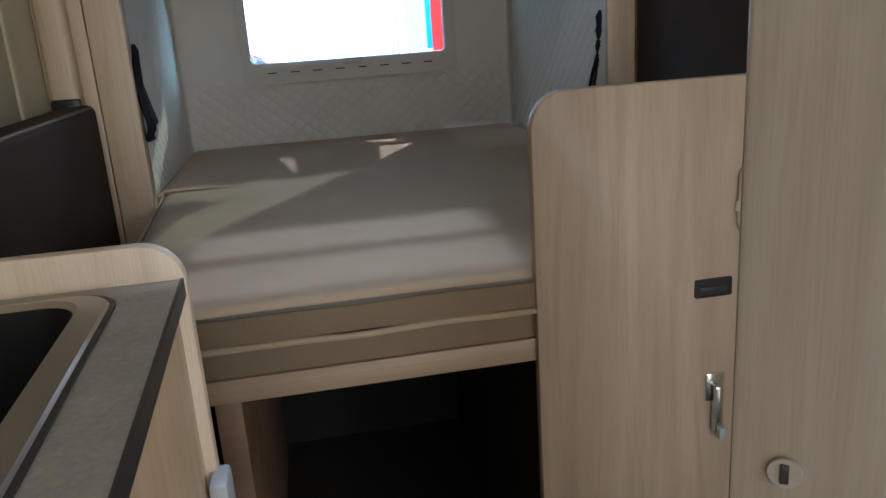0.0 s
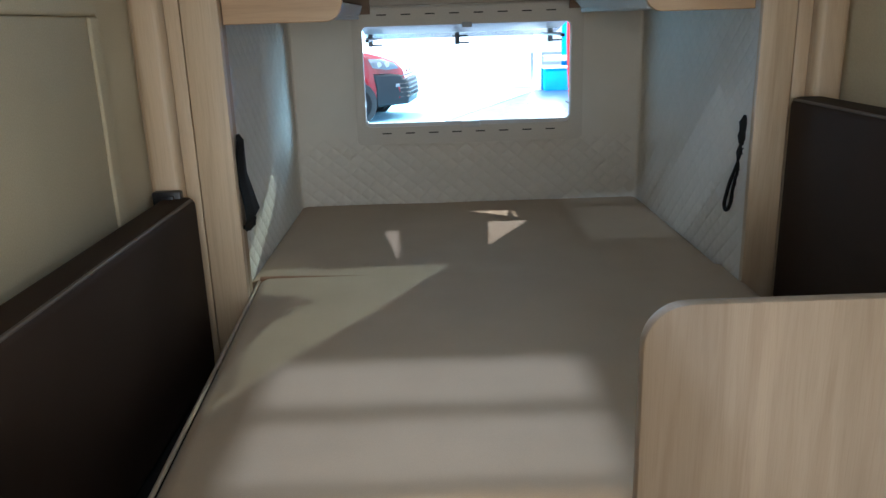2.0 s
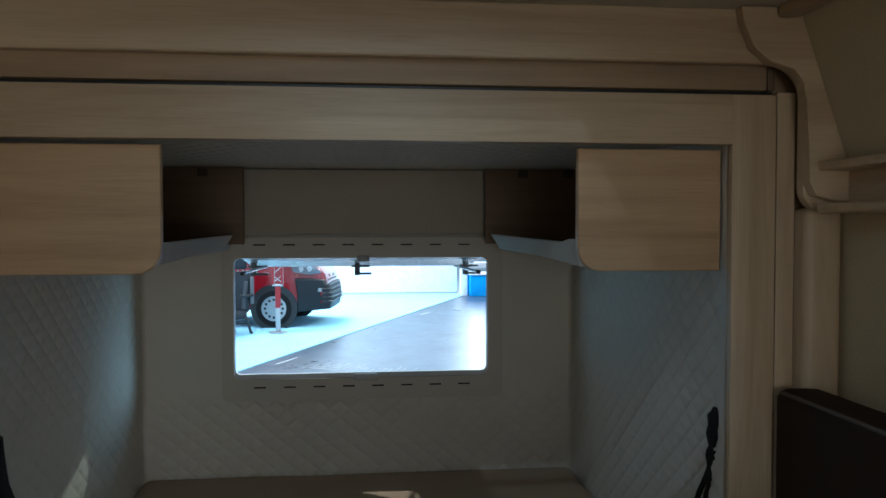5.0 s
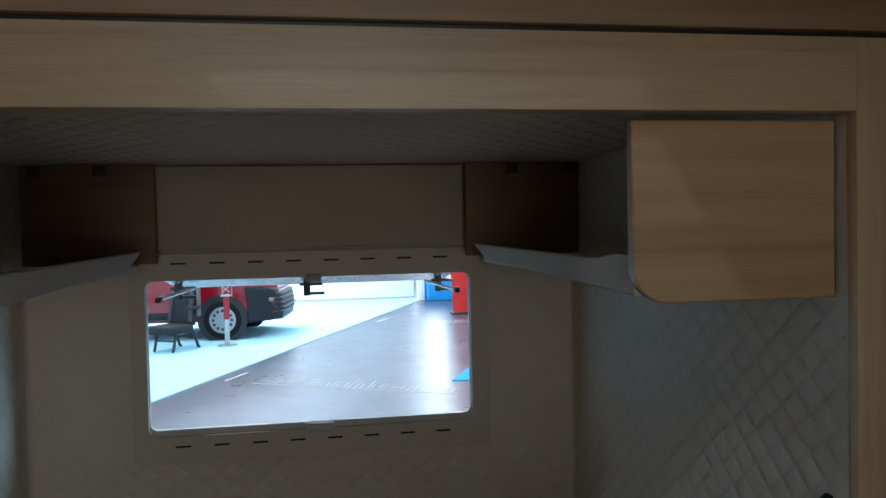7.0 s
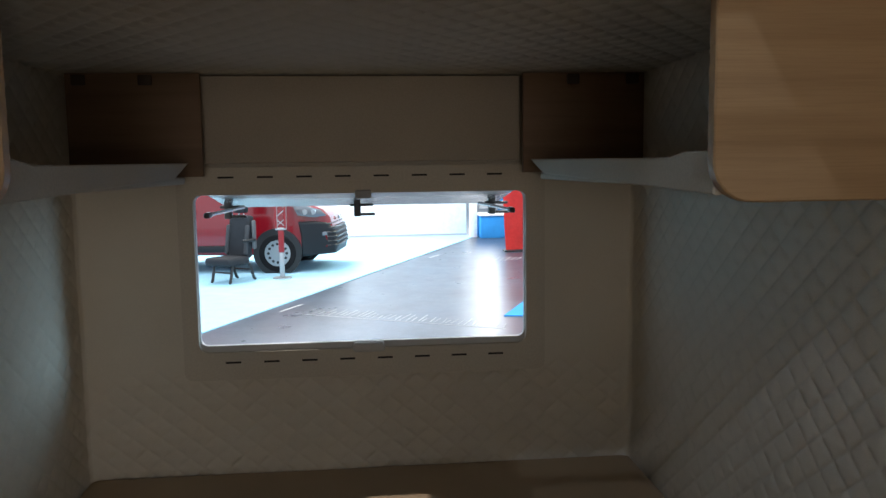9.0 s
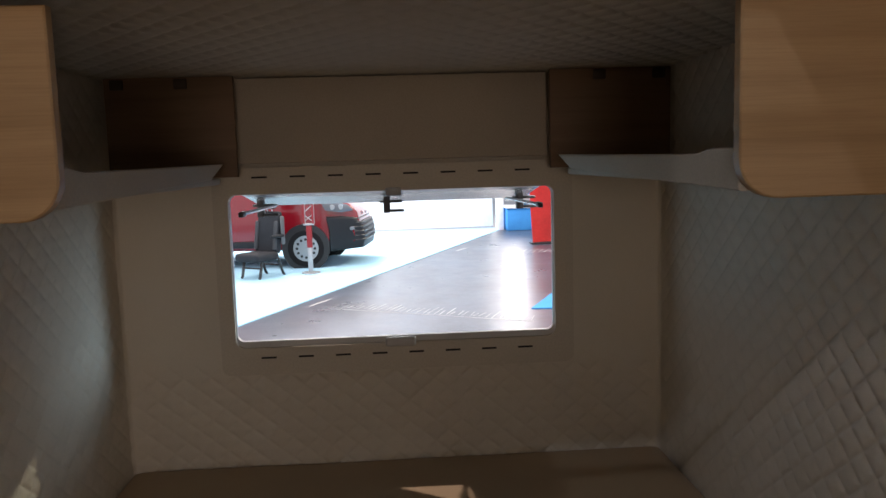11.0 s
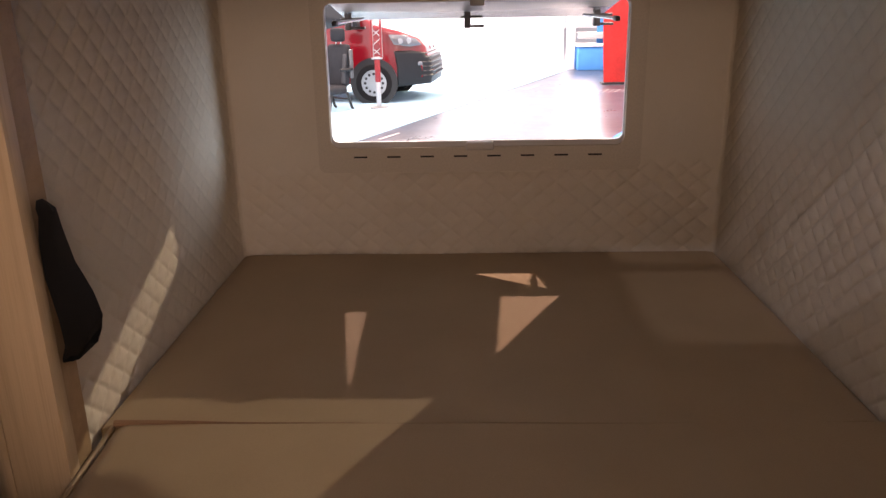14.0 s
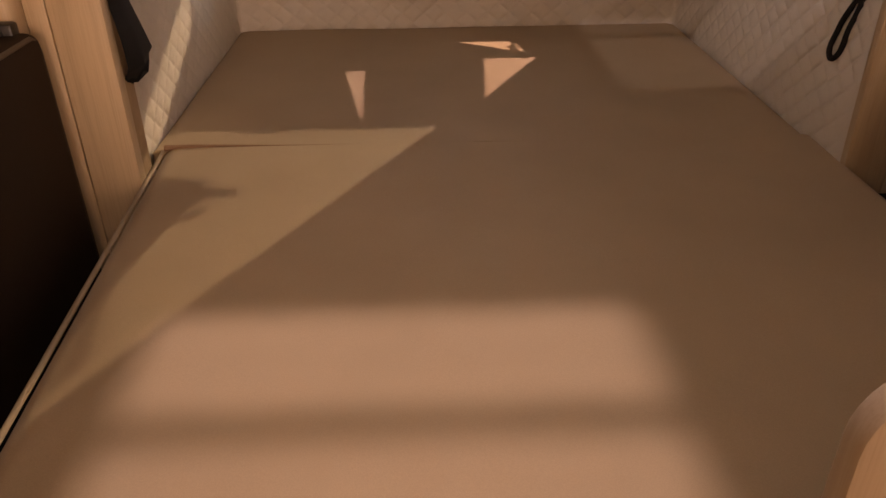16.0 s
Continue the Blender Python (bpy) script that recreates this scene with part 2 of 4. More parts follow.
def rod(bm, a, b, r, seg=12):
    a, b = Vector(a), Vector(b)
    d = b - a
    m = Matrix.Translation((a + b) / 2) @ d.to_track_quat("Z", "Y").to_matrix().to_4x4()
    bmesh.ops.create_cone(bm, cap_ends=True, segments=seg, radius1=r, radius2=r, depth=d.length, matrix=m)
    return bm


def tube(pts, r, seg=8):
    """One continuous round cord through the points."""
    bm = bmesh.new()
    pts = [Vector(p) for p in pts]
    rows = []
    for k, p in enumerate(pts):
        d = (pts[min(k + 1, len(pts) - 1)] - pts[max(k - 1, 0)]).normalized()
        q = d.to_track_quat("Z", "Y")
        rows.append([bm.verts.new(p + q @ Vector((r * math.cos(2 * math.pi * i / seg), r * math.sin(2 * math.pi * i / seg), 0))) for i in range(seg)])
    for a, b in zip(rows, rows[1:]):
        for i in range(seg):
            bm.faces.new((a[i], a[(i + 1) % seg], b[(i + 1) % seg], b[i]))
    bm.faces.new(rows[0][::-1])
    bm.faces.new(rows[-1])
    bmesh.ops.recalc_face_normals(bm, faces=bm.faces)
    return bm


def prism(bm, pts, axis, lo, hi, bevel=0.0, seg=2):
    """Extrude a closed outline along an axis; the outline's two numbers are the other axes in order."""
    def place(p, w):
        c = list(p)
        c.insert(axis, w)
        return Vector(c)
    a = [bm.verts.new(place(p, lo)) for p in pts]
    b = [bm.verts.new(place(p, hi)) for p in pts]
    n = len(pts)
    fs = [bm.faces.new(a), bm.faces.new(b[::-1])]
    for i in range(n):
        fs.append(bm.faces.new((a[i], b[i], b[(i + 1) % n], a[(i + 1) % n])))
    bmesh.ops.recalc_face_normals(bm, faces=fs)
    if bevel:
        es = [e for f in fs[:2] for e in f.edges]
        bmesh.ops.bevel(bm, geom=es, offset=bevel, segments=seg, profile=0.5, affect="EDGES")
    return bm


def rounded(x0, y0, x1, y1, r, n=6, corners=(1, 1, 1, 1)):
    """Outline of a rectangle; corners from the lower left, anticlockwise, are rounded where 1."""
    out = []
    cs = ((x0, y0, 180), (x1, y0, 270), (x1, y1, 0), (x0, y1, 90))
    for k, (cx, cy, a0) in enumerate(cs):
        if not corners[k]:
            out.append((cx, cy))
            continue
        ox = cx + (r if cx == x0 else -r)
        oy = cy + (r if cy == y0 else -r)
        for i in range(n + 1):
            a = radians(a0 + 90 * i / n)
            out.append((ox + r * math.cos(a), oy + r * math.sin(a)))
    return out


def ring(bm, outer, inner, axis, lo, hi):
    """A frame between two outlines of the same count, extruded along an axis."""
    def place(p, w):
        c = list(p)
        c.insert(axis, w)
        return Vector(c)
    n = len(outer)
    v = [[bm.verts.new(place(p, w)) for p in o] for o in (outer, inner) for w in (lo, hi)]
    fs = []
    for i in range(n):
        j = (i + 1) % n
        for a, b in ((0, 2), (1, 3), (0, 1), (2, 3)):
            fs.append(bm.faces.new((v[a][i], v[a][j], v[b][j], v[b][i])))
    bmesh.ops.recalc_face_normals(bm, faces=fs)
    return bm


def finish(name, bm, material, smooth=True):
    me = bpy.data.meshes.new(name)
    bm.to_mesh(me)
    bm.free()
    me.materials.append(material)
    if smooth:
        me.shade_smooth()
        me.set_sharp_from_angle(angle=radians(38))
    return me


def part(name, bm, material, parent, label=""):
    ob = new(name, finish(name, bm, material))
    ob.parent = parent
    return tagged(ob, label)


def thing(name, label, category, group="", kind="", at=(0, 0, 0)):
    ob = new(name)
    ob.location = at
    ob.empty_display_size = 0.05
    return tagged(ob, label, category, group, kind)


def solid(name, bm, material, label="", category="", group="", kind=""):
    return tagged(new(name, finish(name, bm, material)), label, category, group, kind)


def structure(name, bm, material, label):
    return solid(name, bm, material, label, kind="structure")


def quilt(name, path, z0, z1, material, hole=None, plain=None, step=0.004, w=0.065, h=0.054, amp=0.0062):
    """A quilted sheet: a plan line (points with inward normals, evenly spaced) swept upwards, with diamond stitching."""
    nz = int((z1 - z0) / step)
    pts, us = path
    verts, faces = [], []
    for i, ((x, y, nx, ny), u) in enumerate(zip(pts, us)):
        for k in range(nz + 1):
            z = z0 + (z1 - z0) * k / nz
            a, b = u / w + z / h, u / w - z / h
            d = min(abs(a - round(a)), abs(b - round(b)))
            flat = plain and y > plain[0]
            soft = min(1.0, max(0.0, (plain[1] - z) / 0.05)) if flat else 1.0
            soft *= min(1.0, max(YB - y, min(x - AL, AR - x)) / 0.05, (y - 2.118) / 0.06)
            o = amp * (1.35 if flat else 1.0) * (1 - soft + soft * (0.6 * min(1.0, d / 0.075) ** 0.7 + 0.4 * (2 * d) ** 0.8)) + 0.0014 * noise.noise((u * 5, z * 5, 3.1))
            verts.append((x + nx * o, y + ny * o, z))
    for i in range(len(pts) - 1):
        for k in range(nz):
            z = z0 + (z1 - z0) * (k + 0.5) / nz
            x, y = pts[i][0], pts[i][1]
            if hole and hole[0] < x < hole[1] and y > hole[4] and hole[2] < z < hole[3]:
                continue
            a = i * (nz + 1) + k
            faces.append((a, a + nz + 1, a + nz + 2, a + 1))
    me = bpy.data.meshes.new(name)
    me.from_pydata(verts, [], faces)
    me.materials.append(material)
    me.shade_smooth()
    return tagged(new(name, me), kind="structure")


# ---- the camper's shell ----
XL, XR, XC = -0.470, 1.238, 0.384          # side walls and middle of the cabin
AL, AR = -0.296, 1.041                    # alcove side walls
YF, YB = 2.109, 3.195                     # front of the alcove frame, back of the alcove
ZB, ZA, ZC = 0.775, 1.725, 1.925          # bed, alcove ceiling, cabin ceiling
YR = -2.00                                # rear wall

structure("floor", boxm((XL - 0.05, YR - 0.05, -0.04), (XR + 0.05, 2.19, 0.0)), FLOOR_VINYL, "dark grey vinyl floor of the camper")
structure("wall_left", boxm((XL - 0.05, YR, 0.0), (XL, 2.2, ZC + 0.05)), LINING, "beige lined side wall of the camper")
bm = bmesh.new()                          # side wall with an unseen opening, made up for the side lamp
box(bm, (XR, YR, 0.0), (XR + 0.05, -1.30, ZC + 0.05))
box(bm, (XR, -0.70, 0.0), (XR + 0.05, 2.2, ZC + 0.05))
box(bm, (XR, -1.30, 1.80), (XR + 0.05, -0.70, ZC + 0.05))
structure("wall_right", bm, LINING, "beige lined side wall of the camper with an unseen opening added for light")
bm = bmesh.new()                          # unseen rear wall; its opening and closed lower half shape the light
box(bm, (XL, YR - 0.05, 0.0), (-0.05, YR, ZC + 0.05))
box(bm, (0.85, YR - 0.05, 0.0), (XR, YR, ZC + 0.05))
box(bm, (-0.05, YR - 0.05, 1.86), (0.85, YR, ZC + 0.05))
box(bm, (-0.05, YR - 0.05, 0.0), (0.85, YR, 0.80))
structure("wall_rear", bm, LINING, "unseen rear wall with an upper opening added for light")

# ceiling with the roof window's hole
SX0, SX1, SY0, SY1 = 0.105, 0.655, 1.15, 1.90
bm = bmesh.new()
box(bm, (XL, YR, ZC), (SX0, 2.14, ZC + 0.05))
box(bm, (SX1, YR, ZC), (XR, 2.14, ZC + 0.05))
box(bm, (SX0, YR, ZC), (SX1, SY0, ZC + 0.05))
box(bm, (SX0, SY1, ZC), (SX1, 2.14, ZC + 0.05))
structure("ceiling", bm, CEILING, "beige lined cabin ceiling")

# wall behind the alcove frame, seen as the brown recess round it
bm = bmesh.new()
box(bm, (XL, 2.14, 0.0), (-0.268, 2.19, ZC + 0.05))
box(bm, (1.041, 2.14, 0.0), (XR, 2.19, ZC + 0.05))
box(bm, (-0.268, 2.14, ZA + 0.01), (1.041, 2.19, ZC + 0.05))
structure("wall_partition", bm, WOOD_BROWN, "brown wood recess round the alcove opening")

# alcove: outer shell
bm = bmesh.new()
box(bm, (AL - 0.06, 2.19, 0.6), (AL - 0.012, 3.26, ZA + 0.06))
box(bm, (AR + 0.012, 2.19, 0.6), (AR + 0.06, 3.26, ZA + 0.06))
box(bm, (AL - 0.012, 2.19, ZA + 0.012), (AR + 0.012, 3.26, ZA + 0.06))
WX0, WX1, WZ0, WZ1 = -0.017, 0.757, 1.075, 1.448
box(bm, (AL - 0.012, 3.205, 0.6), (WX0 - 0.024, 3.26, ZA + 0.012))
box(bm, (WX1 + 0.024, 3.205, 0.6), (AR + 0.012, 3.26, ZA + 0.012))
box(bm, (WX0 - 0.024, 3.205, 0.6), (WX1 + 0.024, 3.26, WZ0 - 0.024))
box(bm, (WX0 - 0.024, 3.205, WZ1 + 0.024), (WX1 + 0.024, 3.26, ZA + 0.012))
box(bm, (AL - 0.012, 2.19, 0.56), (AR + 0.012, 3.205, 0.6))
structure("wall_alcove_shell", bm, PLASTIC_WHITE, "white outer shell of the sleeping alcove")


def lining_path(step=0.004, r=0.016):
    """Plan of the quilted lining: left side, rounded corner, back, rounded corner, right side."""
    pts, us, u = [], [], 0.0
    segs = [((AL, 2.125), (AL, YB - r)), (AL + r, YB - r, 180, 90), ((AL + r, YB), (AR - r, YB)), (AR - r, YB - r, 90, 0), ((AR, YB - r), (AR, 2.125))]
    for s in segs:
        if len(s) == 2:
            a, b = Vector(s[0]), Vector(s[1])
            d = (b - a)
            n = int(d.length / step)
            nrm = Vector((d.y, -d.x)).normalized()
            for i in range(n):
                p = a + d * i / n
                pts.append((p.x, p.y, nrm.x, nrm.y))
                us.append(u + d.length * i / n)
            u += d.length
        else:
            cx, cy, a0, a1 = s
            ln = r * math.pi / 2
            n = int(ln / step)
            for i in range(n):
                a = radians(a0 + (a1 - a0) * i / n)
                pts.append((cx + r * math.cos(a), cy + r * math.sin(a), -math.cos(a), -math.sin(a)))
                us.append(u + ln * i / n)
            u += ln
    pts.append((AR, 2.125, -1, 0))
    us.append(u)
    return pts, us


tagged(quilt("wall_alcove_lining", lining_path(), 0.70, ZA + 0.004, QUILT, (WX0 - 0.01, WX1 + 0.01, WZ0 - 0.01, WZ1 + 0.01, 3.15), (YB - 0.012, 1.04)),
       "cream quilted cloth lining of the alcove walls")


def alcove_ceiling():
    step, verts, faces = 0.005, [], []
    nx, ny = int((AR - AL) / step), int((YB - 2.12) / step)
    for i in range(nx + 1):
        for k in range(ny + 1):
            x, y = AL + (AR - AL) * i / nx, 2.12 + (YB - 2.12) * k / ny
            a, b = x / 0.060 + y / 0.072, x / 0.060 - y / 0.072
            d = min(abs(a - round(a)), abs(b - round(b)))
            verts.append((x, y, ZA - 0.0075 * (0.6 * min(1.0, d / 0.09) ** 0.7 + 0.4 * (2 * d) ** 0.8)))
    for i in range(nx):
        for k in range(ny):
            a = i * (ny + 1) + k
            faces.append((a, a + 1, a + ny + 2, a + ny + 1))
    me = bpy.data.meshes.new("ceiling_alcove")
    me.from_pydata(verts, [], faces)
    me.materials.append(QUILT)
    me.shade_smooth()
    tagged(new("ceiling_alcove", me), "cream quilted cloth ceiling of the alcove", kind="structure")


alcove_ceiling()
UPPER = fabric("taupe_upper_lining", (0.48, 0.42, 0.35), (0.445, 0.39, 0.325), 300.0, 0.8, 0.0004)
structure("trim_upper_panel", boxm((0.012, 3.146, 1.519), (0.746, 3.170, ZA - 0.009), 0.004, 2), UPPER, "plain taupe lined panel above the alcove window")

# ---- alcove frame ----
frame_ob = thing("trim_alcove_frame", "pale wood frame round the alcove opening", "frame", kind="structure")
FX0, FX1, FI0, FI1, FZ0, FZ1 = -0.351, 1.119, -0.263, 1.0365, 1.691, 1.780
part("post", boxm((FX0, YF, 0.0), (FI0, YF + 0.03, FZ1), 0.0015), WOOD_Z, frame_ob)
part("post", boxm((FI1, YF, 0.0), (FX1, YF + 0.03, FZ1), 0.0015), WOOD_Z, frame_ob)
part("lintel", boxm((FI0 + 0.0002, YF, FZ0), (FI1 - 0.0002, YF + 0.03, FZ1), 0.0004), WOOD_X, frame_ob)
part("shadow_gap", boxm((FX0 + 0.004, YF + 0.008, FZ1 + 0.001), (FX1 - 0.004, YF + 0.03, FZ1 + 0.006)), BLACK, frame_ob, "black gap above the lintel")

cas = thing("blind_cassette", "brown wood blind cassette above the alcove lintel", "cassette")
part("housing", boxm((FX0 + 0.020, 2.1065, FZ1 + 0.0075), (FX1 - 0.020, 2.139, 1.845), 0.003), WOOD_BROWN, cas)
for cx in (FX0 + 0.004, FX1 - 0.019):
    part("end_cap", boxm((cx, 2.1065, FZ1 + 0.0075), (cx + 0.015, 2.139, 1.845), 0.003), WOOD_DARK, cas, "dark end cap")

# arched surround of the recess, with round upper corners
AX0, AX1, AZ = FX0 - 0.036, FX1 + 0.036, 1.830


def arch_plate():
    r, n = 0.06, 8

    def lobe(s, ax):
        out = []
        for i in range(n + 1):
            a = radians(90 * i / n)
            out.append((ax + s * (0.045 - 0.045 * math.sin(a)), 1.612 - 0.045 * math.cos(a)))
        return out
    left = lobe(-1, AX0)
    tl = [(AX0 + r - r * math.cos(radians(90 * i / n)), AZ - r + r * math.sin(radians(90 * i / n))) for i in range(n + 1)]
    tr = [(AX1 - r + r * math.sin(radians(90 * i / n)), AZ - r + r * math.cos(radians(90 * i / n))) for i in range(n + 1)]
    right = lobe(1, AX1)[::-1]
    outline = [(XR, ZC), (XL, ZC), (XL, 1.567)] + left + tl + tr + right + [(XR, 1.567)]
    return prism(bmesh.new(), outline, 1, 2.080, 2.105, 0.003, 1)


structure("trim_arch", arch_plate(), WOOD_X, "pale wood arch with rounded corners above the alcove frame")
for s, nm in ((-1, "trim_column_left"), (1, "trim_column_right")):
    x0 = XC + s * (XC - AX0 + 0.005)
    x1 = XC + s * (XC - AX0 + 0.075)
    bm = boxm((min(x0, x1), 2.075, 0.0), (max(x0, x1), 2.139, 1.575), 0.015, 4)
    structure(nm, bm, WOOD_Z, "pale wood rounded corner column beside the alcove")
    x2 = XC + s * (XC - XL)
    structure("trim_corner_" + ("left" if s < 0 else "right"), boxm((min(x1, x2), 2.10, 0.0), (max(x1, x2), 2.139, 1.575)), WOOD_Z, "pale wood corner strip")

for s, nm in ((-1, "trim_jamb_left"), (1, "trim_jamb_right")):
    j0, j1 = (AX0 - 0.004, FX0 - 0.0045) if s < 0 else (FX1 + 0.0045, AX1 + 0.004)
    structure(nm, boxm((j0, 2.114, 0.0), (j1, 2.1395, 1.786), 0.002), WOOD_Z, "pale wood jamb strip beside the alcove frame")

# ---- overhead lockers along the side walls ----
for s in (-1, 1):
    lock = thing("overhead_locker", "pale wood overhead locker with an open shelf slot", "locker", "overhead lockers")

    def sx(v):
        return XC + s * (XC - v)
    yA, yB2 = YR + 0.01, 2.052

    def slab(x0, x1, z0, z1, bev, seg=2):
        return boxm((min(sx(x0), sx(x1)), yA, z0), (max(sx(x0), sx(x1)), yB2, z1), bev, seg)
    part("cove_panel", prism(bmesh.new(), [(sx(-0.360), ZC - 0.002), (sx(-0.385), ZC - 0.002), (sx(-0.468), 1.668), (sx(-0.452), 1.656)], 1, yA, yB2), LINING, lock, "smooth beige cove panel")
    part("shelf_lip", slab(-0.468, -0.396, 1.640, 1.655, 0.004, 3), WOOD_EDGE, lock)
    part("lower_board", slab(-0.468, -0.393, 1.566, 1.583, 0.006, 3), WOOD_EDGE, lock)
    part("slot_back", slab(-0.468, -0.455, 1.5835, 1.6395, 0.0), WOOD_Y, lock)
    bend = [(-0.256, 1.920), (-0.261, 1.893), (-0.280, 1.852), (-0.310, 1.828), (-0.353, 1.816), (-0.370, 1.796), (-0.376, 1.763), (-0.382, 1.680), (-0.384, 1.621), (-0.396, 1.597), (-0.431, 1.587), (-0.468, 1.585)]
    part("end_bracket", prism(bmesh.new(), [(sx(-0.468), ZC - 0.002), (sx(-0.256), ZC - 0.002)] + [(sx(x), z) for x, z in bend], 1, 2.0535, 2.0795, 0.002, 1), WOOD_X, lock, "curved end bracket")
    part("ceiling_rail", slab(-0.358, -0.318, ZC - 0.022, ZC - 0.001, 0.006), WOOD_Y, lock)

# reading lamp wrapped in film under the locker
lamp = thing("reading_lamp", "chrome reading lamp under the overhead locker", "lamp")
bm = bmesh.new()
rod(bm, (-0.40, 1.365, 1.592), (-0.365, 1.365, 1.592), 0.034, 20)
part("base", bm, CHROME, lamp)
bm = bmesh.new()
rod(bm, (-0.365, 1.365, 1.592), (-0.350, 1.368, 1.575), 0.018, 16)
part("shade", bm, CHROME, lamp)

# ---- side window, closed by its pleated blind ----
sw = thing("window_3", "closed beige blind in a rounded window surround", "window", kind="structure")
part("blind", boxm((XL + 0.0005, 0.30, 1.00), (XL + 0.0065, 1.85, 1.482), 0.002, 2), LINING, sw)
part("blind_cassette", boxm((XL + 0.0005, 0.28, 1.484), (XL + 0.017, 1.882, 1.528), 0.008, 8), LINING, sw)
part("window_frame", boxm((XL + 0.0005, 1.852, 1.00), (XL + 0.012, 1.90, 1.483), 0.0055, 8), LINING, sw)

# ---- roof window ----
rw = thing("window_2", "white roof window with a raised clear dome", "roof window", kind="structure")
for nm, lo, hi in (("frame_front", (SX0 - 0.045, SY1 - 0.0, ZC - 0.014), (SX1 + 0.045, SY1 + 0.055, ZC - 0.001)),
                   ("frame_back", (SX0 - 0.045, SY0 - 0.07, ZC - 0.014), (SX1 + 0.045, SY0, ZC - 0.001)),
                   ("frame_side", (SX0 - 0.045, SY0 + 0.001, ZC - 0.014), (SX0, SY1 - 0.001, ZC - 0.001)),
                   ("frame_side", (SX1, SY0 + 0.001, ZC - 0.014), (SX1 + 0.045, SY1 - 0.001, ZC - 0.001))):
    part(nm, boxm(lo, hi, 0.005, 3), PLASTIC_WHITE, rw)
bm = bmesh.new()
o = rounded(SX0 - 0.02, SY0 - 0.02, SX1 + 0.02, SY1 + 0.02, 0.03, 4)
i_ = rounded(SX0 + 0.003, SY0 + 0.003, SX1 - 0.003, SY1 - 0.003, 0.02, 4)
ring(bm, o, i_, 2, ZC + 0.0, ZC + 0.14)
part("shaft", bm, PLASTIC_WHITE, rw)
# bars out of view over the shaft, placed to cast the bed's dim bands
bm = bmesh.new()
box(bm, (SX0 - 0.03, 1.706, ZC + 0.145), (SX1 + 0.03, 1.744, ZC + 0.165), 0.006)
part("unseen_crossbar", bm, PLASTIC_WHITE, rw)
part("unseen_crossbar", boxm((SX0 - 0.03, 1.505, ZC + 0.145), (SX1 + 0.03, 1.532, ZC + 0.165), 0.006), PLASTIC_WHITE, rw)
bm = bmesh.new()
prism(bm, rounded(SX0 - 0.04, SY0 - 0.04, SX1 + 0.04, SY1 + 0.04, 0.05, 5), 2, ZC + 0.17, ZC + 0.18)
dome = part("dome", bm, CLEAR, rw, "clear plastic dome")
part("blind_rail", boxm((SX0 + 0.004, SY1 - 0.006, ZC - 0.018), (SX1 - 0.004, SY1 + 0.004, ZC - 0.008), 0.003), PLASTIC_GREY, rw, "grey rail of the roof blind")
for k in range(5):
    part("label_bar", boxm((0.355 + 0.016 * k, SY1 - 0.0072, ZC - 0.0150), (0.367 + 0.016 * k, SY1 - 0.0055, ZC - 0.0110)), BLACK, rw)

# ---- front window of the alcove ----
win = thing("window_1", "beige plastic framed alcove window with its flap open", "window", kind="structure")
bm = bmesh.new()
o = rounded(WX0 - 0.036, WZ0 - 0.066, WX1 + 0.052, WZ1 + 0.062, 0.02, 5)
i_ = rounded(WX0, WZ0, WX1 + 0.006, WZ1, 0.022, 5)
ring(bm, o, i_, 1, 3.160, 3.171)
part("window_frame", bm, PLASTIC_BEIGE, win)
bm = bmesh.new()
ring(bm, rounded(WX0 - 0.034, WZ0 - 0.064, WX1 + 0.050, WZ1 + 0.060, 0.02, 5), rounded(WX0 - 0.012, WZ0 - 0.014, WX1 + 0.018, WZ1 + 0.001, 0.012, 5), 1, 3.1715, 3.2)
part("frame_core", bm, SEAL, win)
bm = bmesh.new()
ring(bm, rounded(WX0 - 0.026, WZ0 - 0.026, WX1 + 0.026, WZ1 + 0.026, 0.022, 5), rounded(WX0 - 0.021, WZ0 - 0.022, WX1 + 0.0235, WZ1 + 0.004, 0.012, 5), 1, 3.2005, 3.262)
part("inner_seal", bm, SEAL, win, "dark inner rim of the window")
for k in range(8):
    u = 0.06 + (0.687 - 0.06) * k / 7
    for z in (1.051, 1.487):
        part("blind_slot", boxm((u - 0.018, 3.1585, z - 0.0022), (u + 0.018, 3.162, z + 0.0022)), SLOT, win)
bm = bmesh.new()
ring(bm, rounded(WX0 - 0.008, WZ0 - 0.010, WX1 + 0.014, WZ1 + 0.0005, 0.012, 5), rounded(WX0 + 0.001, WZ0 + 0.0145, WX1 + 0.004, WZ1 - 0.002, 0.018, 5), 1, 3.1725, 3.186)
part("pane_frame", bm, ROSE_PALE, win, "pale grey inner frame with a thick lower bar")
part("blind_handle", boxm((0.343, 3.148, WZ0 - 0.008), (0.418, 3.165, WZ0 + 0.015), 0.006, 3), ROSE_PALE, win, "grey blind handle")
part("blind_catch", boxm((0.356, 3.153, WZ1 - 0.014), (0.394, 3.165, WZ1 + 0.006), 0.003), PLASTIC_GREY, win, "grey blind catch")
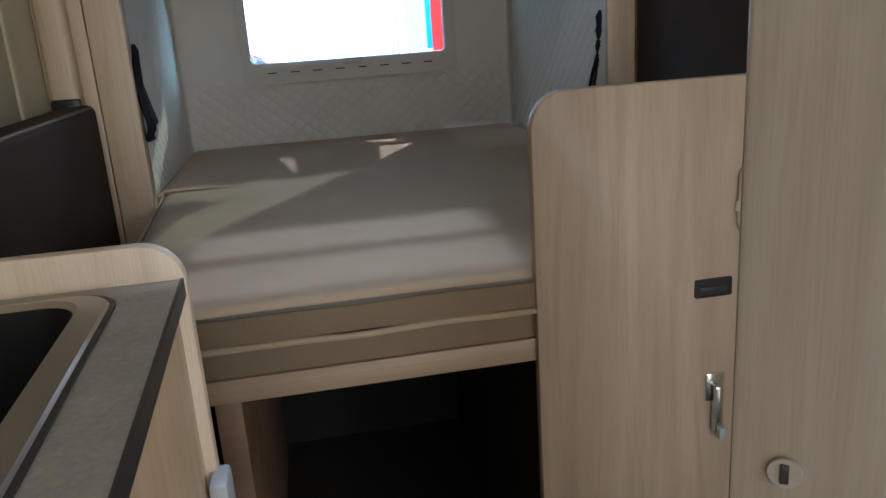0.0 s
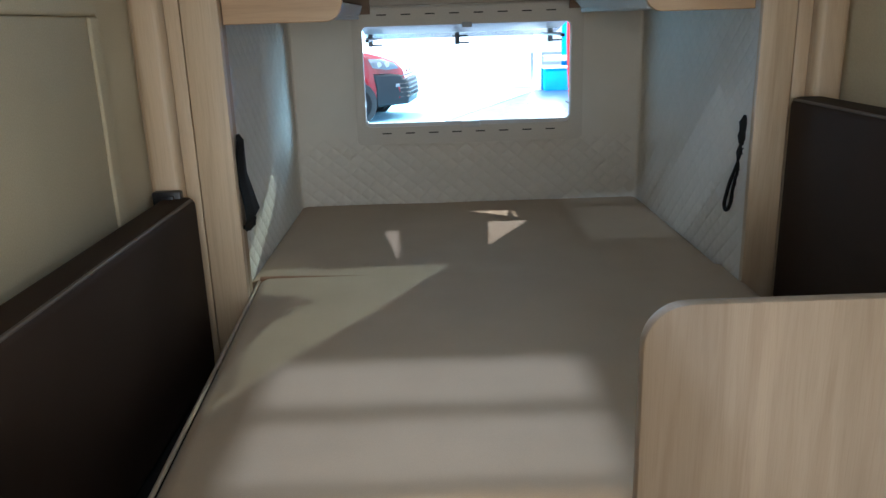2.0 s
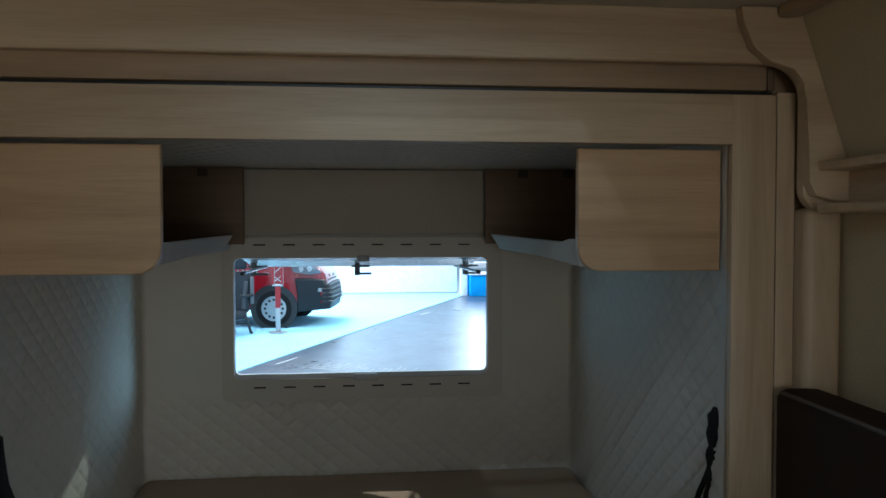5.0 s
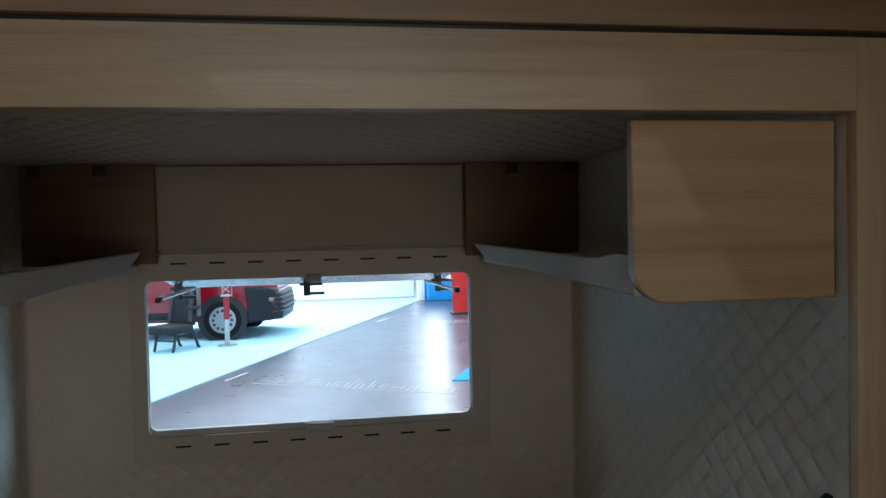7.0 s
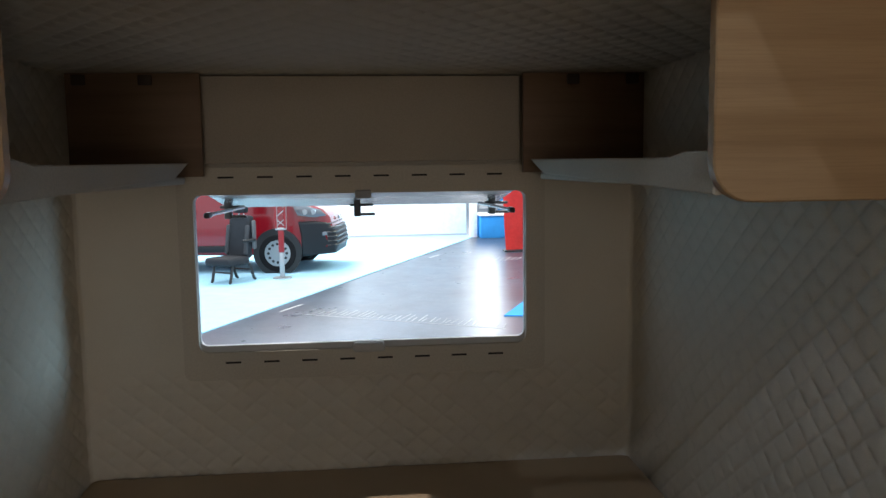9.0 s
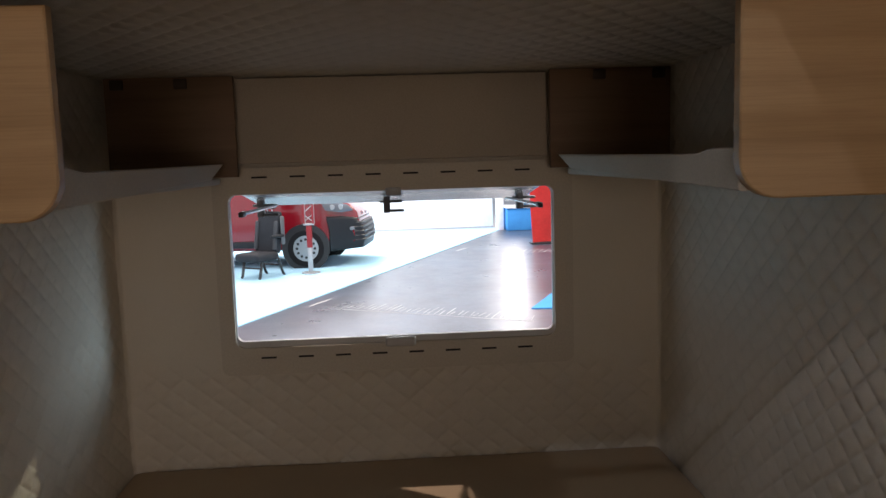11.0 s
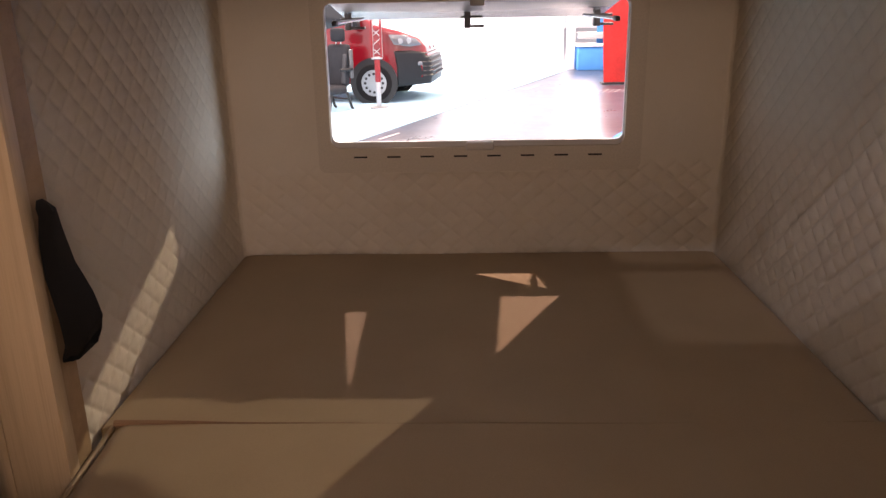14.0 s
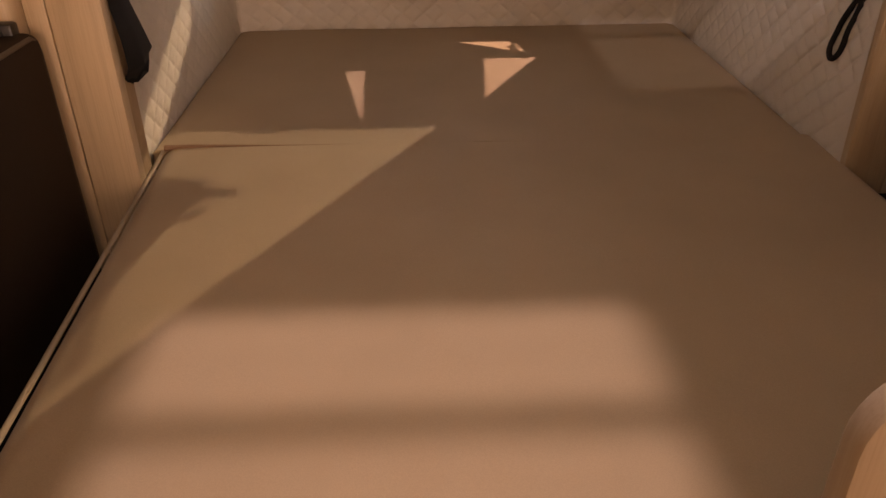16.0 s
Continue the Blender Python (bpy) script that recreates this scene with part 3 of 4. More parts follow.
# flap hinged at the top, swung outwards
flap = part("flap", boxm((-0.010, 0, -0.008), (0.820, 0.47, 0.008), 0.006, 3), ACRYLIC, win, "tinted acrylic flap held open")
flap.matrix_world = pose(-0.032, 3.268, 1.472, -9, 0, 0)
for x in (-0.018, 0.353, 0.752):
    bm = bmesh.new()
    box(bm, (x - 0.010, 3.60, 1.364), (x + 0.010, 3.63, 1.422), 0.003)
    box(bm, (x - 0.010, 3.605, 1.366), (x + 0.052, 3.625, 1.374), 0.003)
    box(bm, (x - 0.022, 3.60, 1.394), (x + 0.047, 3.627, 1.402), 0.003)
    part("latch", bm, BLACK, win, "black flap latch")
for x in (WX0 + 0.012, WX1 - 0.012):
    sgn = 1 if x < 0.3 else -1
    bm = bmesh.new()
    rod(bm, (x, 3.26, 1.395), (x + sgn * 0.035, 3.59, 1.398), 0.0048)
    part("stay", bm, CHROME, win, "metal flap stay")
    part("stay_joint", boxm((x - 0.006, 3.24, 1.388), (x + 0.008, 3.285, 1.402), 0.004), BLACK, win)

# ---- alcove cupboards ----
for s in (-1, 1):
    cab = thing("alcove_cupboard", "open-sided alcove cupboard with a pale wood front", "cupboard", "alcove cupboards")

    def mx(v):
        return XC + s * (v - XC) if s > 0 else XC - (v - XC)
    xi, xo = (0.761, 1.031) if s > 0 else (0.029, -0.2615)
    lo, hi = min(xi, xo), max(xi, xo)
    r = 0.045
    pts = rounded(lo, 1.461, hi, 1.684, r, 7, (1, 0, 0, 0) if s > 0 else (0, 1, 0, 0))
    part("front_panel", prism(bmesh.new(), pts, 1, YF + 0.033, YF + 0.051, 0.002, 1), WOOD_CAB, cab)
    e0, e1 = mx(0.785), mx(1.008)
    # shelf with an upturned lip that is cut slanting at its far end
    part("shelf", boxm((min(e0, e1), YF + 0.053, 1.474), (max(e0, e1), 3.10, 1.488), 0.003), LIP, cab, "cloth-covered shelf")
    bm = prism(bmesh.new(), [(YF + 0.053, 1.469), (2.94, 1.488), (3.06, 1.520), (2.29, 1.512), (2.24, 1.519), (YF + 0.053, 1.518)], 0, min(mx(0.770), mx(0.783)), max(mx(0.770), mx(0.783)), 0.002, 1)
    for v in bm.verts:
        v.co.x -= (0.018 if s > 0 else -0.004) * (v.co.y - YF - 0.053) / 0.9
    part("shelf_lip", bm, LIP, cab, "pale upturned shelf lip")
    bx0, bx1 = mx(0.745), mx(1.03)
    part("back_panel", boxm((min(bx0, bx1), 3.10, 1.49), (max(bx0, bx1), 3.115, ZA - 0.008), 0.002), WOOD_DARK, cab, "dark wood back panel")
    for bx in (0.845, 0.985):
        part("fixing", boxm((min(mx(bx), mx(bx + 0.03)), 3.092, 1.690), (max(mx(bx), mx(bx + 0.03)), 3.0995, 1.713), 0.003), FIXING, cab, "small dark corner fixing")

# ---- bed ----
bed = thing("bed", "taupe two-part mattress on a pale wood pull-out base", "bed")


def mattress_grid(corner, z0, z1, seed):
    """A mattress with a softly uneven top: corner(u, v) gives its plan."""
    n, m = 60, 50
    rr = 0.022 if seed == 0.0 else 0.008
    bm = bmesh.new()
    top = [[None] * (m + 1) for _ in range(n + 1)]
    for i in range(n + 1):
        for j in range(m + 1):
            u, v = i / n, j / m
            u2 = 0.5 - 0.5 * math.cos(math.pi * u)
            v2 = 0.5 - 0.5 * math.cos(math.pi * v)
            x, y = corner(u2, v2)
            du = min(u2, 1 - u2)
            dv = min(v2, 6 * (1 - v2)) if seed == 0.0 else min(6 * v2, 1 - v2)
            e = min(1.0, du / 0.02) ** 0.5 * min(1.0, dv / 0.02) ** 0.5
            z = z1 - rr * (1 - e) + 0.0035 * noise.noise((x * 3.2 + seed, y * 3.2, 0.3)) * e
            top[i][j] = bm.verts.new((x, y, z))
    for i in range(n):
        for j in range(m):
            bm.faces.new((top[i][j], top[i + 1][j], top[i + 1][j + 1], top[i][j + 1]))
    rim = [top[i][0] for i in range(n)] + [top[n][j] for j in range(m)] + [top[i][m] for i in range(n, 0, -1)] + [top[0][j] for j in range(m, 0, -1)]
    low = [bm.verts.new((v.co.x, v.co.y, z0)) for v in rim]
    for k in range(len(rim)):
        q = (k + 1) % len(rim)
        bm.faces.new((rim[k], low[k], low[q], rim[q]))
    bm.faces.new(low)
    bmesh.ops.recalc_face_normals(bm, faces=bm.faces)
    return bm


FL, FRX, FY = -0.205, 1.055, 1.160         # front mattress: left and right at its front, front
SEAM = 2.262


def front_plan(u, v):
    left = FL + (-0.266 - FL) * v
    return left + (FRX - left) * u, FY + 0.012 * math.sin(math.pi * u) * (1 - v) + (SEAM - 0.001 - FY) * v


def rear_plan(u, v):
    return AL + 0.008 + (AR - AL - 0.016) * u, SEAM + 0.001 + (YB - 0.004 - SEAM) * v


part("front_mattress", mattress_grid(front_plan, 0.712, ZB, 0.0), BED, bed)
part("rear_mattress", mattress_grid(rear_plan, 0.66, ZB - 0.004, 5.0), BED, bed)
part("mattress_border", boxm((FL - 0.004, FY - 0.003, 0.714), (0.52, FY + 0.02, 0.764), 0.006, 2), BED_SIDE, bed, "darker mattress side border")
# upper cord draws the seam and its overlap shade, lower cord is piping
for z, r in ((0.764, 0.0035), (0.709, 0.006)):
    xs = [FL + (0.52 - FL) * k / 24 for k in range(25)]
    bm = tube([(x, FY - 0.002, z + 0.003 * noise.noise((x * 7, z * 9, 2.0))) for x in xs], r)
    part("piping", bm, PIPING if z < 0.75 else SEAM_DARK, bed)
bm = bmesh.new()
rod(bm, (FL, FY, 0.770), (-0.266, SEAM, 0.767), 0.0042, 10)
part("piping", bm, PIPING, bed)
part("seam_piping", tube([(-0.262 + 1.29 * k / 20, SEAM, 0.7745 - 0.013 * min(1.0, k / 11) + 0.002 * noise.noise((k * 0.4, 1.0, 0.0))) for k in range(21)], 0.0065), SEAM_RED, bed, "red-brown piping in the seam")
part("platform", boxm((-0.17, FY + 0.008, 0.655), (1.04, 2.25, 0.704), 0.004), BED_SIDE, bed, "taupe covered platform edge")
part("base_board", boxm((-0.17, FY + 0.004, 0.612), (1.04, FY + 0.026, 0.6545), 0.003), WOOD_BASE, bed)
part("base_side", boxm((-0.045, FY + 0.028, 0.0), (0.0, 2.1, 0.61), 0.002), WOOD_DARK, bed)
# this side, the slats and the back sheet carry the under-bed shade as colour
part("base_side", boxm((0.53, FY + 0.028, 0.0), (0.56, 2.1, 0.61), 0.002), SHADE_DARK, bed, "base side coloured black for the shade under the bed")
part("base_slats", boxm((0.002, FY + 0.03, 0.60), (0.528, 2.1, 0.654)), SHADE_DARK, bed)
structure("wall_under_bed", boxm((-0.255, 2.11, 0.0), (1.03, 2.13, 0.65)), SHADE_DARK, "made-up back sheet, coloured dark for the shade under the bed")

# ---- cushions beside the bed ----


def cushion(x0, x1, y0, y1, z0, z1, label, lean=0.0):
    c = thing("backrest_cushion", label, "cushion", "backrest cushions")
    bm = boxm((x0, y0, z0), (x1, y1, z1), 0.022, 5)
    for v in bm.verts:
        v.co.x += lean * (v.co.z - z1)
    part("cover", bm, LEATHER, c)
    return c


cl = cushion(-0.445, -0.357, 0.955, 2.085, 0.58, 1.056, "dark brown leatherette backrest cushion standing beside the bed")
bm = tube([(-0.364, 0.97, 1.0495), (-0.364, 1.5, 1.0505), (-0.364, 2.055, 1.0495), (-0.364, 2.070, 1.040), (-0.364, 2.076, 1.025), (-0.364, 2.079, 0.62)], 0.0042)
part("piping", bm, LEATHER_PIPE, cl, "lighter brown piping")
cr = cushion(1.112, 1.20, 1.19, 2.10, 0.72, 1.252, "tall dark brown leatherette backrest cushion standing beside the bed")
bm = bmesh.new()
rod(bm, (1.119, 1.21, 1.245), (1.119, 2.08, 1.245), 0.004, 8)
part("piping", bm, LEATHER_PIPE, cr, "lighter brown piping")
solid("bench_ledge", boxm((XL + 0.002, 0.94, 0.99), (-0.447, 2.085, 1.016), 0.002), WOOD_BROWN, "brown wood ledge behind the backrest cushion", "ledge")
solid("bench_ledge", boxm((1.203, 1.18, 1.20), (XR - 0.002, 2.085, 1.225), 0.004), WOOD_BROWN, "brown wood ledge behind the backrest cushion", "ledge")
# bench boxes darkened by colour for the shade beside the bed
solid("storage_bench", boxm((XL + 0.002, 0.95, 0.0), (-0.262, 2.10, 0.578), 0.004), SHADE_DARK, "bench box beside the bed, shade put into its dark colour", "bench")
solid("storage_bench", boxm((1.06, 1.18, 0.0), (XR - 0.002, 2.10, 0.718), 0.004), SHADE_DARK, "bench box beside the bed, shade put into its dark colour", "bench")
clip = thing("cushion_clip", "black plastic cushion clip on the ledge", "clip")
part("body", boxm((-0.455, 2.048, 1.016), (-0.385, 2.0745, 1.074), 0.005, 2), BLACK, clip)
part("tongue", boxm((-0.43, 2.040, 1.048), (-0.40, 2.049, 1.064), 0.003, 2), BLACK, clip)

# ---- straps on the alcove posts ----


def strap(label, pts_w, x, thick, side):
    """A hanging band in the plane of the post: rows of (y, z, half width)."""
    bm = bmesh.new()
    rows = []
    for k, (y, z, hw) in enumerate(pts_w):
        bulge = 0.004 * math.sin(k * 1.7)
        rows.append([bm.verts.new((x + side * (bulge + d), y + w, z)) for w, d in ((-hw, 0), (0, thick), (hw, 0), (0, -0.002))])
    for a, b in zip(rows, rows[1:]):
        for i in range(4):
            bm.faces.new((a[i], a[(i + 1) % 4], b[(i + 1) % 4], b[i]))
    bm.faces.new(rows[0])
    bm.faces.new(rows[-1][::-1])
    bmesh.ops.recalc_face_normals(bm, faces=bm.faces)
    bmesh.ops.subdivide_edges(bm, edges=bm.edges, cuts=1, smooth=0.6)
    return bm


sl = thing("tie_strap", "black fabric tie strap hanging from the alcove post", "strap", "tie straps")
part("band", strap("", [(2.150, 1.195, 0.006), (2.160, 1.175, 0.024), (2.168, 1.14, 0.034), (2.182, 1.08, 0.044), (2.198, 1.02, 0.056), (2.206, 0.975, 0.062), (2.207, 0.952, 0.066), (2.207, 0.948, 0.064)], -0.258, 0.008, 1), STRAP, sl)
sr = thing("tie_strap", "black fabric tie strap hanging in a loop from the alcove post", "strap", "tie straps")
part("band", strap("", [(2.165, 1.200, 0.006), (2.170, 1.18, 0.020), (2.178, 1.14, 0.026), (2.186, 1.10, 0.020), (2.19, 1.06, 0.012), (2.192, 1.05, 0.01)], 1.038, 0.008, -1), STRAP, sr)
cu = bpy.data.curves.new("loop", "CURVE")
cu.dimensions, cu.bevel_depth, cu.bevel_resolution = "3D", 0.0055, 2
sp = cu.splines.new("BEZIER")
loop_pts = [(1.038, 2.186, 1.06), (1.034, 2.205, 1.0), (1.032, 2.222, 0.945), (1.030, 2.240, 0.938), (1.032, 2.238, 0.99), (1.036, 2.200, 1.06)]
sp.bezier_points.add(len(loop_pts) - 1)
for p, co in zip(sp.bezier_points, loop_pts):
    p.co, p.handle_left_type, p.handle_right_type = co, "AUTO", "AUTO"
lo_ob = new("loop", cu)
lo_ob.data.materials.append(STRAP)
lo_ob.parent = sr

# ---- kitchen unit ----
kit = thing("kitchen_unit", "pale wood kitchen unit with a slate grey worktop", "kitchen unit")
ang = -0.04
KX, KY = -0.006, 0.879


def edge_x(y, inset=0.0):
    return KX - math.tan(ang) * (KY - y) - inset


Y0 = -0.55
SINK_AT = pose(KX - 0.067, KY - 0.031, 0.9215, 0, 0, -math.degrees(ang))
SW, SD = 0.36, 0.52
hole = [SINK_AT @ Vector((x, y, 0)) for x, y in ((-SW + 0.015, -SD + 0.012), (-0.015, -SD + 0.012), (-0.015, -0.008), (-SW + 0.015, -0.008))]
outer = [(XL + 0.004, Y0), (edge_x(Y0, 0.003), Y0), (edge_x(KY, 0.003), KY - 0.001), (XL + 0.004, KY - 0.001)]
part("worktop", ring(bmesh.new(), outer, [(p.x, p.y) for p in hole], 2, 0.891, 0.921), WORKTOP, kit, "slate grey laminate worktop")
part("edge_strip", prism(bmesh.new(), [(edge_x(Y0, 0.003), Y0), (edge_x(Y0, -0.001), Y0), (edge_x(KY, -0.001), KY - 0.001), (edge_x(KY, 0.003), KY - 0.001)], 2, 0.900, 0.922, 0.0), EDGE_BLACK, kit, "black worktop edge")
part("end_panel", prism(bmesh.new(), rounded(XL + 0.004, 0.0, -0.003, 0.966, 0.05, 7, (0, 0, 1, 0)), 1, KY, KY + 0.022, 0.003, 2), WOOD_END, kit, "pale wood end panel with a rounded corner")
part("front_panel", prism(bmesh.new(), [(edge_x(Y0, 0.03), Y0), (edge_x(Y0, 0.012), Y0), (edge_x(KY, 0.012), KY - 0.002), (edge_x(KY, 0.03), KY - 0.002)], 2, 0.0, 0.889, 0.0), WOOD_Z, kit)
part("push_latch", boxm((-0.012, 0.84, 0.50), (0.012, 0.895, 0.66), 0.006, 2), PLASTIC_GREY, kit, "grey latch plate")
sink = thing("sink", "stainless steel sink set into the worktop", "sink")
sink.matrix_world = SINK_AT
bm = bmesh.new()
n6 = 6
o = rounded(-SW, -SD, 0.0, 0.0, 0.05, n6)
i_ = rounded(-SW + 0.036, -SD + 0.03, -0.036, -0.020, 0.045, n6)
rings = [(o, 0.0), (rounded(-SW + 0.004, -SD + 0.004, -0.004, -0.004, 0.048, n6), 0.005), (rounded(-SW + 0.031, -SD + 0.025, -0.031, -0.015, 0.047, n6), 0.006),
         (i_, 0.0), (rounded(-SW + 0.041, -SD + 0.04, -0.041, -0.025, 0.045, n6), -0.03), (rounded(-SW + 0.05, -SD + 0.05, -0.05, -0.034, 0.045, n6), -0.13)]


def loft(bm, rings, cap=True):
    vs = [[bm.verts.new((p[0], p[1], z)) for p in pts] for pts, z in rings]
    n = len(vs[0])
    for a, b in zip(vs, vs[1:]):
        for i in range(n):
            bm.faces.new((a[i], a[(i + 1) % n], b[(i + 1) % n], b[i]))
    if cap:
        bm.faces.new(vs[-1])
    bmesh.ops.recalc_face_normals(bm, faces=bm.faces)
    return bm


loft(bm, rings[:4], False)
rim = part("rim", bm, STEEL, sink)
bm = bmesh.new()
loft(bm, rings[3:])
# steel bowl coloured near black: the shade inside it is painted in
SINK_SHADE = mat("shaded_steel_bowl", (0.010, 0.010, 0.010), 0.4, 0.0, 0.15)
part("bowl", bm, SINK_SHADE, sink, "steel bowl with its shade in the colour")
bm = bmesh.new()
ring(bm, rounded(-SW - 0.005, -SD - 0.005, 0.005, 0.005, 0.055, n6), rounded(-SW + 0.001, -SD + 0.001, -0.001, -0.001, 0.05, n6), 2, 0.0, 0.002)
part("seal", bm, EDGE_BLACK, sink, "black sealing joint")

# ---- partition and wash compartment ----
structure("wall_partition_low", prism(bmesh.new(), rounded(0.512, 0.0, XR - 0.002, 1.079, 0.062, 8, (0, 0, 0, 1)), 1, 1.150, 1.174, 0.004, 2), WOOD_PART, "low pale wood partition with a rounded corner")
hd = thing("recessed_handle", "black recessed handle in the wood partition", "handle")
bm = bmesh.new()
ring(bm, rounded(0.802, 0.695, 0.872, 0.729, 0.003, 3), rounded(0.808, 0.701, 0.866, 0.723, 0.002, 3), 1, 1.1455, 1.1495)
part("frame", bm, BLACK, hd)
part("plate", boxm((0.806, 1.147, 0.699), (0.868, 1.1495, 0.725)), BLACK, hd)
part("pull", boxm((0.812, 1.1455, 0.704), (0.862, 1.1468, 0.714), 0.0003), EDGE_BLACK, hd)
lt = thing("door_catch", "chrome door catch on the wood partition", "catch")
part("plate", boxm((0.828, 1.1455, 0.49), (0.866, 1.1495, 0.545), 0.002), CHROME, lt)
part("hook", boxm((0.838, 1.128, 0.43), (0.856, 1.1455, 0.525), 0.005, 2), CHROME, lt)
part("knob", boxm((0.842, 1.118, 0.42), (0.856, 1.132, 0.445), 0.004, 2), PLASTIC_GREY, lt)

basin = thing("wash_basin", "white glossy wash basin on a pedestal", "wash basin", at=(0, 0, 0))
BX, BY = 1.067, 1.148


def half_oval(ax, ay, y0=0.0, n=22):
    pts = [(BX + ax * math.cos(math.pi * i / n), BY - y0 - ay * math.sin(math.pi * i / n) ** 0.8) for i in range(n + 1)]
    return pts


bm = bmesh.new()
loft(bm, [(half_oval(0.10, 0.14, 0.002), 0.70), (half_oval(0.152, 0.20, 0.002), 0.765), (half_oval(0.178, 0.24, 0.002), 0.80), (half_oval(0.191, 0.255, 0.002), 0.83),
          (half_oval(0.185, 0.25, 0.002), 0.838), (half_oval(0.195, 0.26, 0.002), 0.85), (half_oval(0.192, 0.258, 0.002), 0.866),
          (half_oval(0.15, 0.215, 0.03), 0.862), (half_oval(0.15, 0.2, 0.035), 0.84), (half_oval(0.10, 0.13, 0.06), 0.77)])
part("bowl", bm, CERAMIC, basin)
part("splashback", prism(bmesh.new(), rounded(0.876, 0.83, BX + 0.169, 0.93, 0.02, 5, (0, 0, 1, 1)), 1, 1.122, 1.1485, 0.007, 3), CERAMIC, basin)
part("pedestal", boxm((1.01, 1.0, 0.0), (1.20, 1.147, 0.735), 0.03, 4), PLASTIC_WHITE, basin)

door = thing("wash_room_door", "grey wood wash room door edge with a rounded top", "door")
bm = prism(bmesh.new(), rounded(0.0, 0.0, 0.16, 1.372, 0.07, 8, (0, 0, 1, 1)), 1, 0.0, 0.024, 0.004, 2)
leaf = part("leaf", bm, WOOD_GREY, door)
bm = bmesh.new()
rod(bm, (0.034, -0.004, 0.902), (0.034, 0.002, 0.902), 0.0105, 24)
rose = part("lock_rose", bm, ROSE_GREY, door, "grey lock rose under clear film")
part("keyhole", boxm((0.0310, -0.0055, 0.895), (0.0365, -0.0035, 0.909), 0.0009), BLACK, rose)
door.matrix_world = pose(0.407, 0.37, 0.0, 0, 0, -38)

# ---- outside: the exhibition hall ----
G = -0.24
structure("ground", boxm((-80, -120, G - 0.2), (80, 200, G)), FLOOR_HALL, "polished dark grey hall floor")


def edge_pt(y):
    return -0.33 + (y - 12.4) * 0.41


structure("carpet", prism(bmesh.new(), [(edge_pt(4.2), 4.2), (edge_pt(20.9), 20.9), (-30, 20.9), (-30, 4.2)], 2, G, G + 0.012), CARPET, "pale blue exhibition carpet")
structure("carpet_blue", prism(bmesh.new(), [(1.92, 10.12), (8.0, 9.4), (8.0, 14.5), (3.92, 14.5)], 2, G, G + 0.012), BLUE, "bright blue exhibition carpet")
structure("wall_hall", boxm((-30, 20.9, G), (2.84, 21.1, 5.0), 0.01), HALL_WHITE, "white exhibition stand wall")
structure("baseboard", boxm((-30, 20.88, G + 0.013), (2.838, 20.899, G + 0.06)), PLASTIC_GREY, "thin grey strip at the foot of the stand wall")
structure("wall_hall_far", boxm((-60, 46, G), (60, 46.4, 9.0)), HALL_WHITE, "white far wall of the hall")
structure("pillar", boxm((2.86, 20.3, G), (3.04, 20.5, 4.2), 0.01), HALL_WHITE, "white stand pillar")


def tape(a, b, w, label="white floor tape strip"):
    a, b = Vector(a), Vector(b)
    d = (b - a).normalized()
    p = Vector((-d.y, d.x)) * w / 2
    return solid("floor_tape", prism(bmesh.new(), [tuple(a - p), tuple(b - p), tuple(b + p), tuple(a + p)], 2, G + 0.0005, G + 0.003), TAPE, label, "tape", "floor tape")


tape((-0.74, 10.86), (-0.52, 11.34), 0.03)
tape((1.52, 16.2), (1.75, 16.65), 0.05)
tape((-0.40, 10.62), (1.82, 9.42), 0.011, "thin white floor line")
rng = random.Random(4)
for k in range(34):
    x0, y0 = -0.36 + 0.064 * k, 10.60 - 0.0346 * k
    ln = rng.uniform(0.18, 0.40)
    tape((x0 + 0.02 + rng.uniform(0, 0.04), y0 + 0.03 + rng.uniform(0, 0.06)), (x0 + 0.02 + ln * 0.45, y0 + 0.03 + ln), rng.uniform(0.005, 0.012), "short white floor mark")
for k in range(9):
    x0 = 2.45 + 0.11 * k
    ln = rng.uniform(0.3, 0.55)
    tape((x0, 15.5), (x0 + ln * 0.4, 15.5 + ln), 0.014, "short white floor mark")

# blue stand counter
cn = thing("stand_counter", "blue and white stand counter", "counter", at=(3.08, 20.0, G))
part("body", boxm((0.0, 0.0, 0.0), (1.9, 0.7, 0.55), 0.02), BLUE, cn)
part("top", boxm((-0.03, -0.03, 0.5505), (1.93, 0.73, 0.60), 0.01), HALL_WHITE, cn)
part("back_panel", boxm((0.5, 0.45, 0.602), (1.9, 0.52, 2.2), 0.01), BLUE, cn)
part("shelf", boxm((0.02, 0.2, 0.72), (0.9, 0.6, 0.86), 0.02), PLASTIC_GREY, cn)

# red banner with white lettering that cannot be read
bn = thing("banner", "red cloth banner with white print", "banner", at=(3.17, 17.0, G))
n, m = 14, 20
bm = bmesh.new()
gv = [[bm.verts.new((1.7 * i / n - 0.06 * math.sin(math.pi * j / m), 0.05 * math.sin(3 * math.pi * i / n) * (1 - j / m) - 0.03 * j / m, 0.03 + 3.0 * j / m)) for j in range(m + 1)] for i in range(n + 1)]
fs = [bm.faces.new((gv[i][j], gv[i + 1][j], gv[i + 1][j + 1], gv[i][j + 1])) for i in range(n) for j in range(m)]
bmesh.ops.solidify(bm, geom=fs, thickness=0.012)
part("cloth", bm, RED_CLOTH, bn)
part("foot", boxm((-0.05, -0.15, 0.0), (1.75, 0.15, 0.03), 0.008), CAR_GREY, bn)
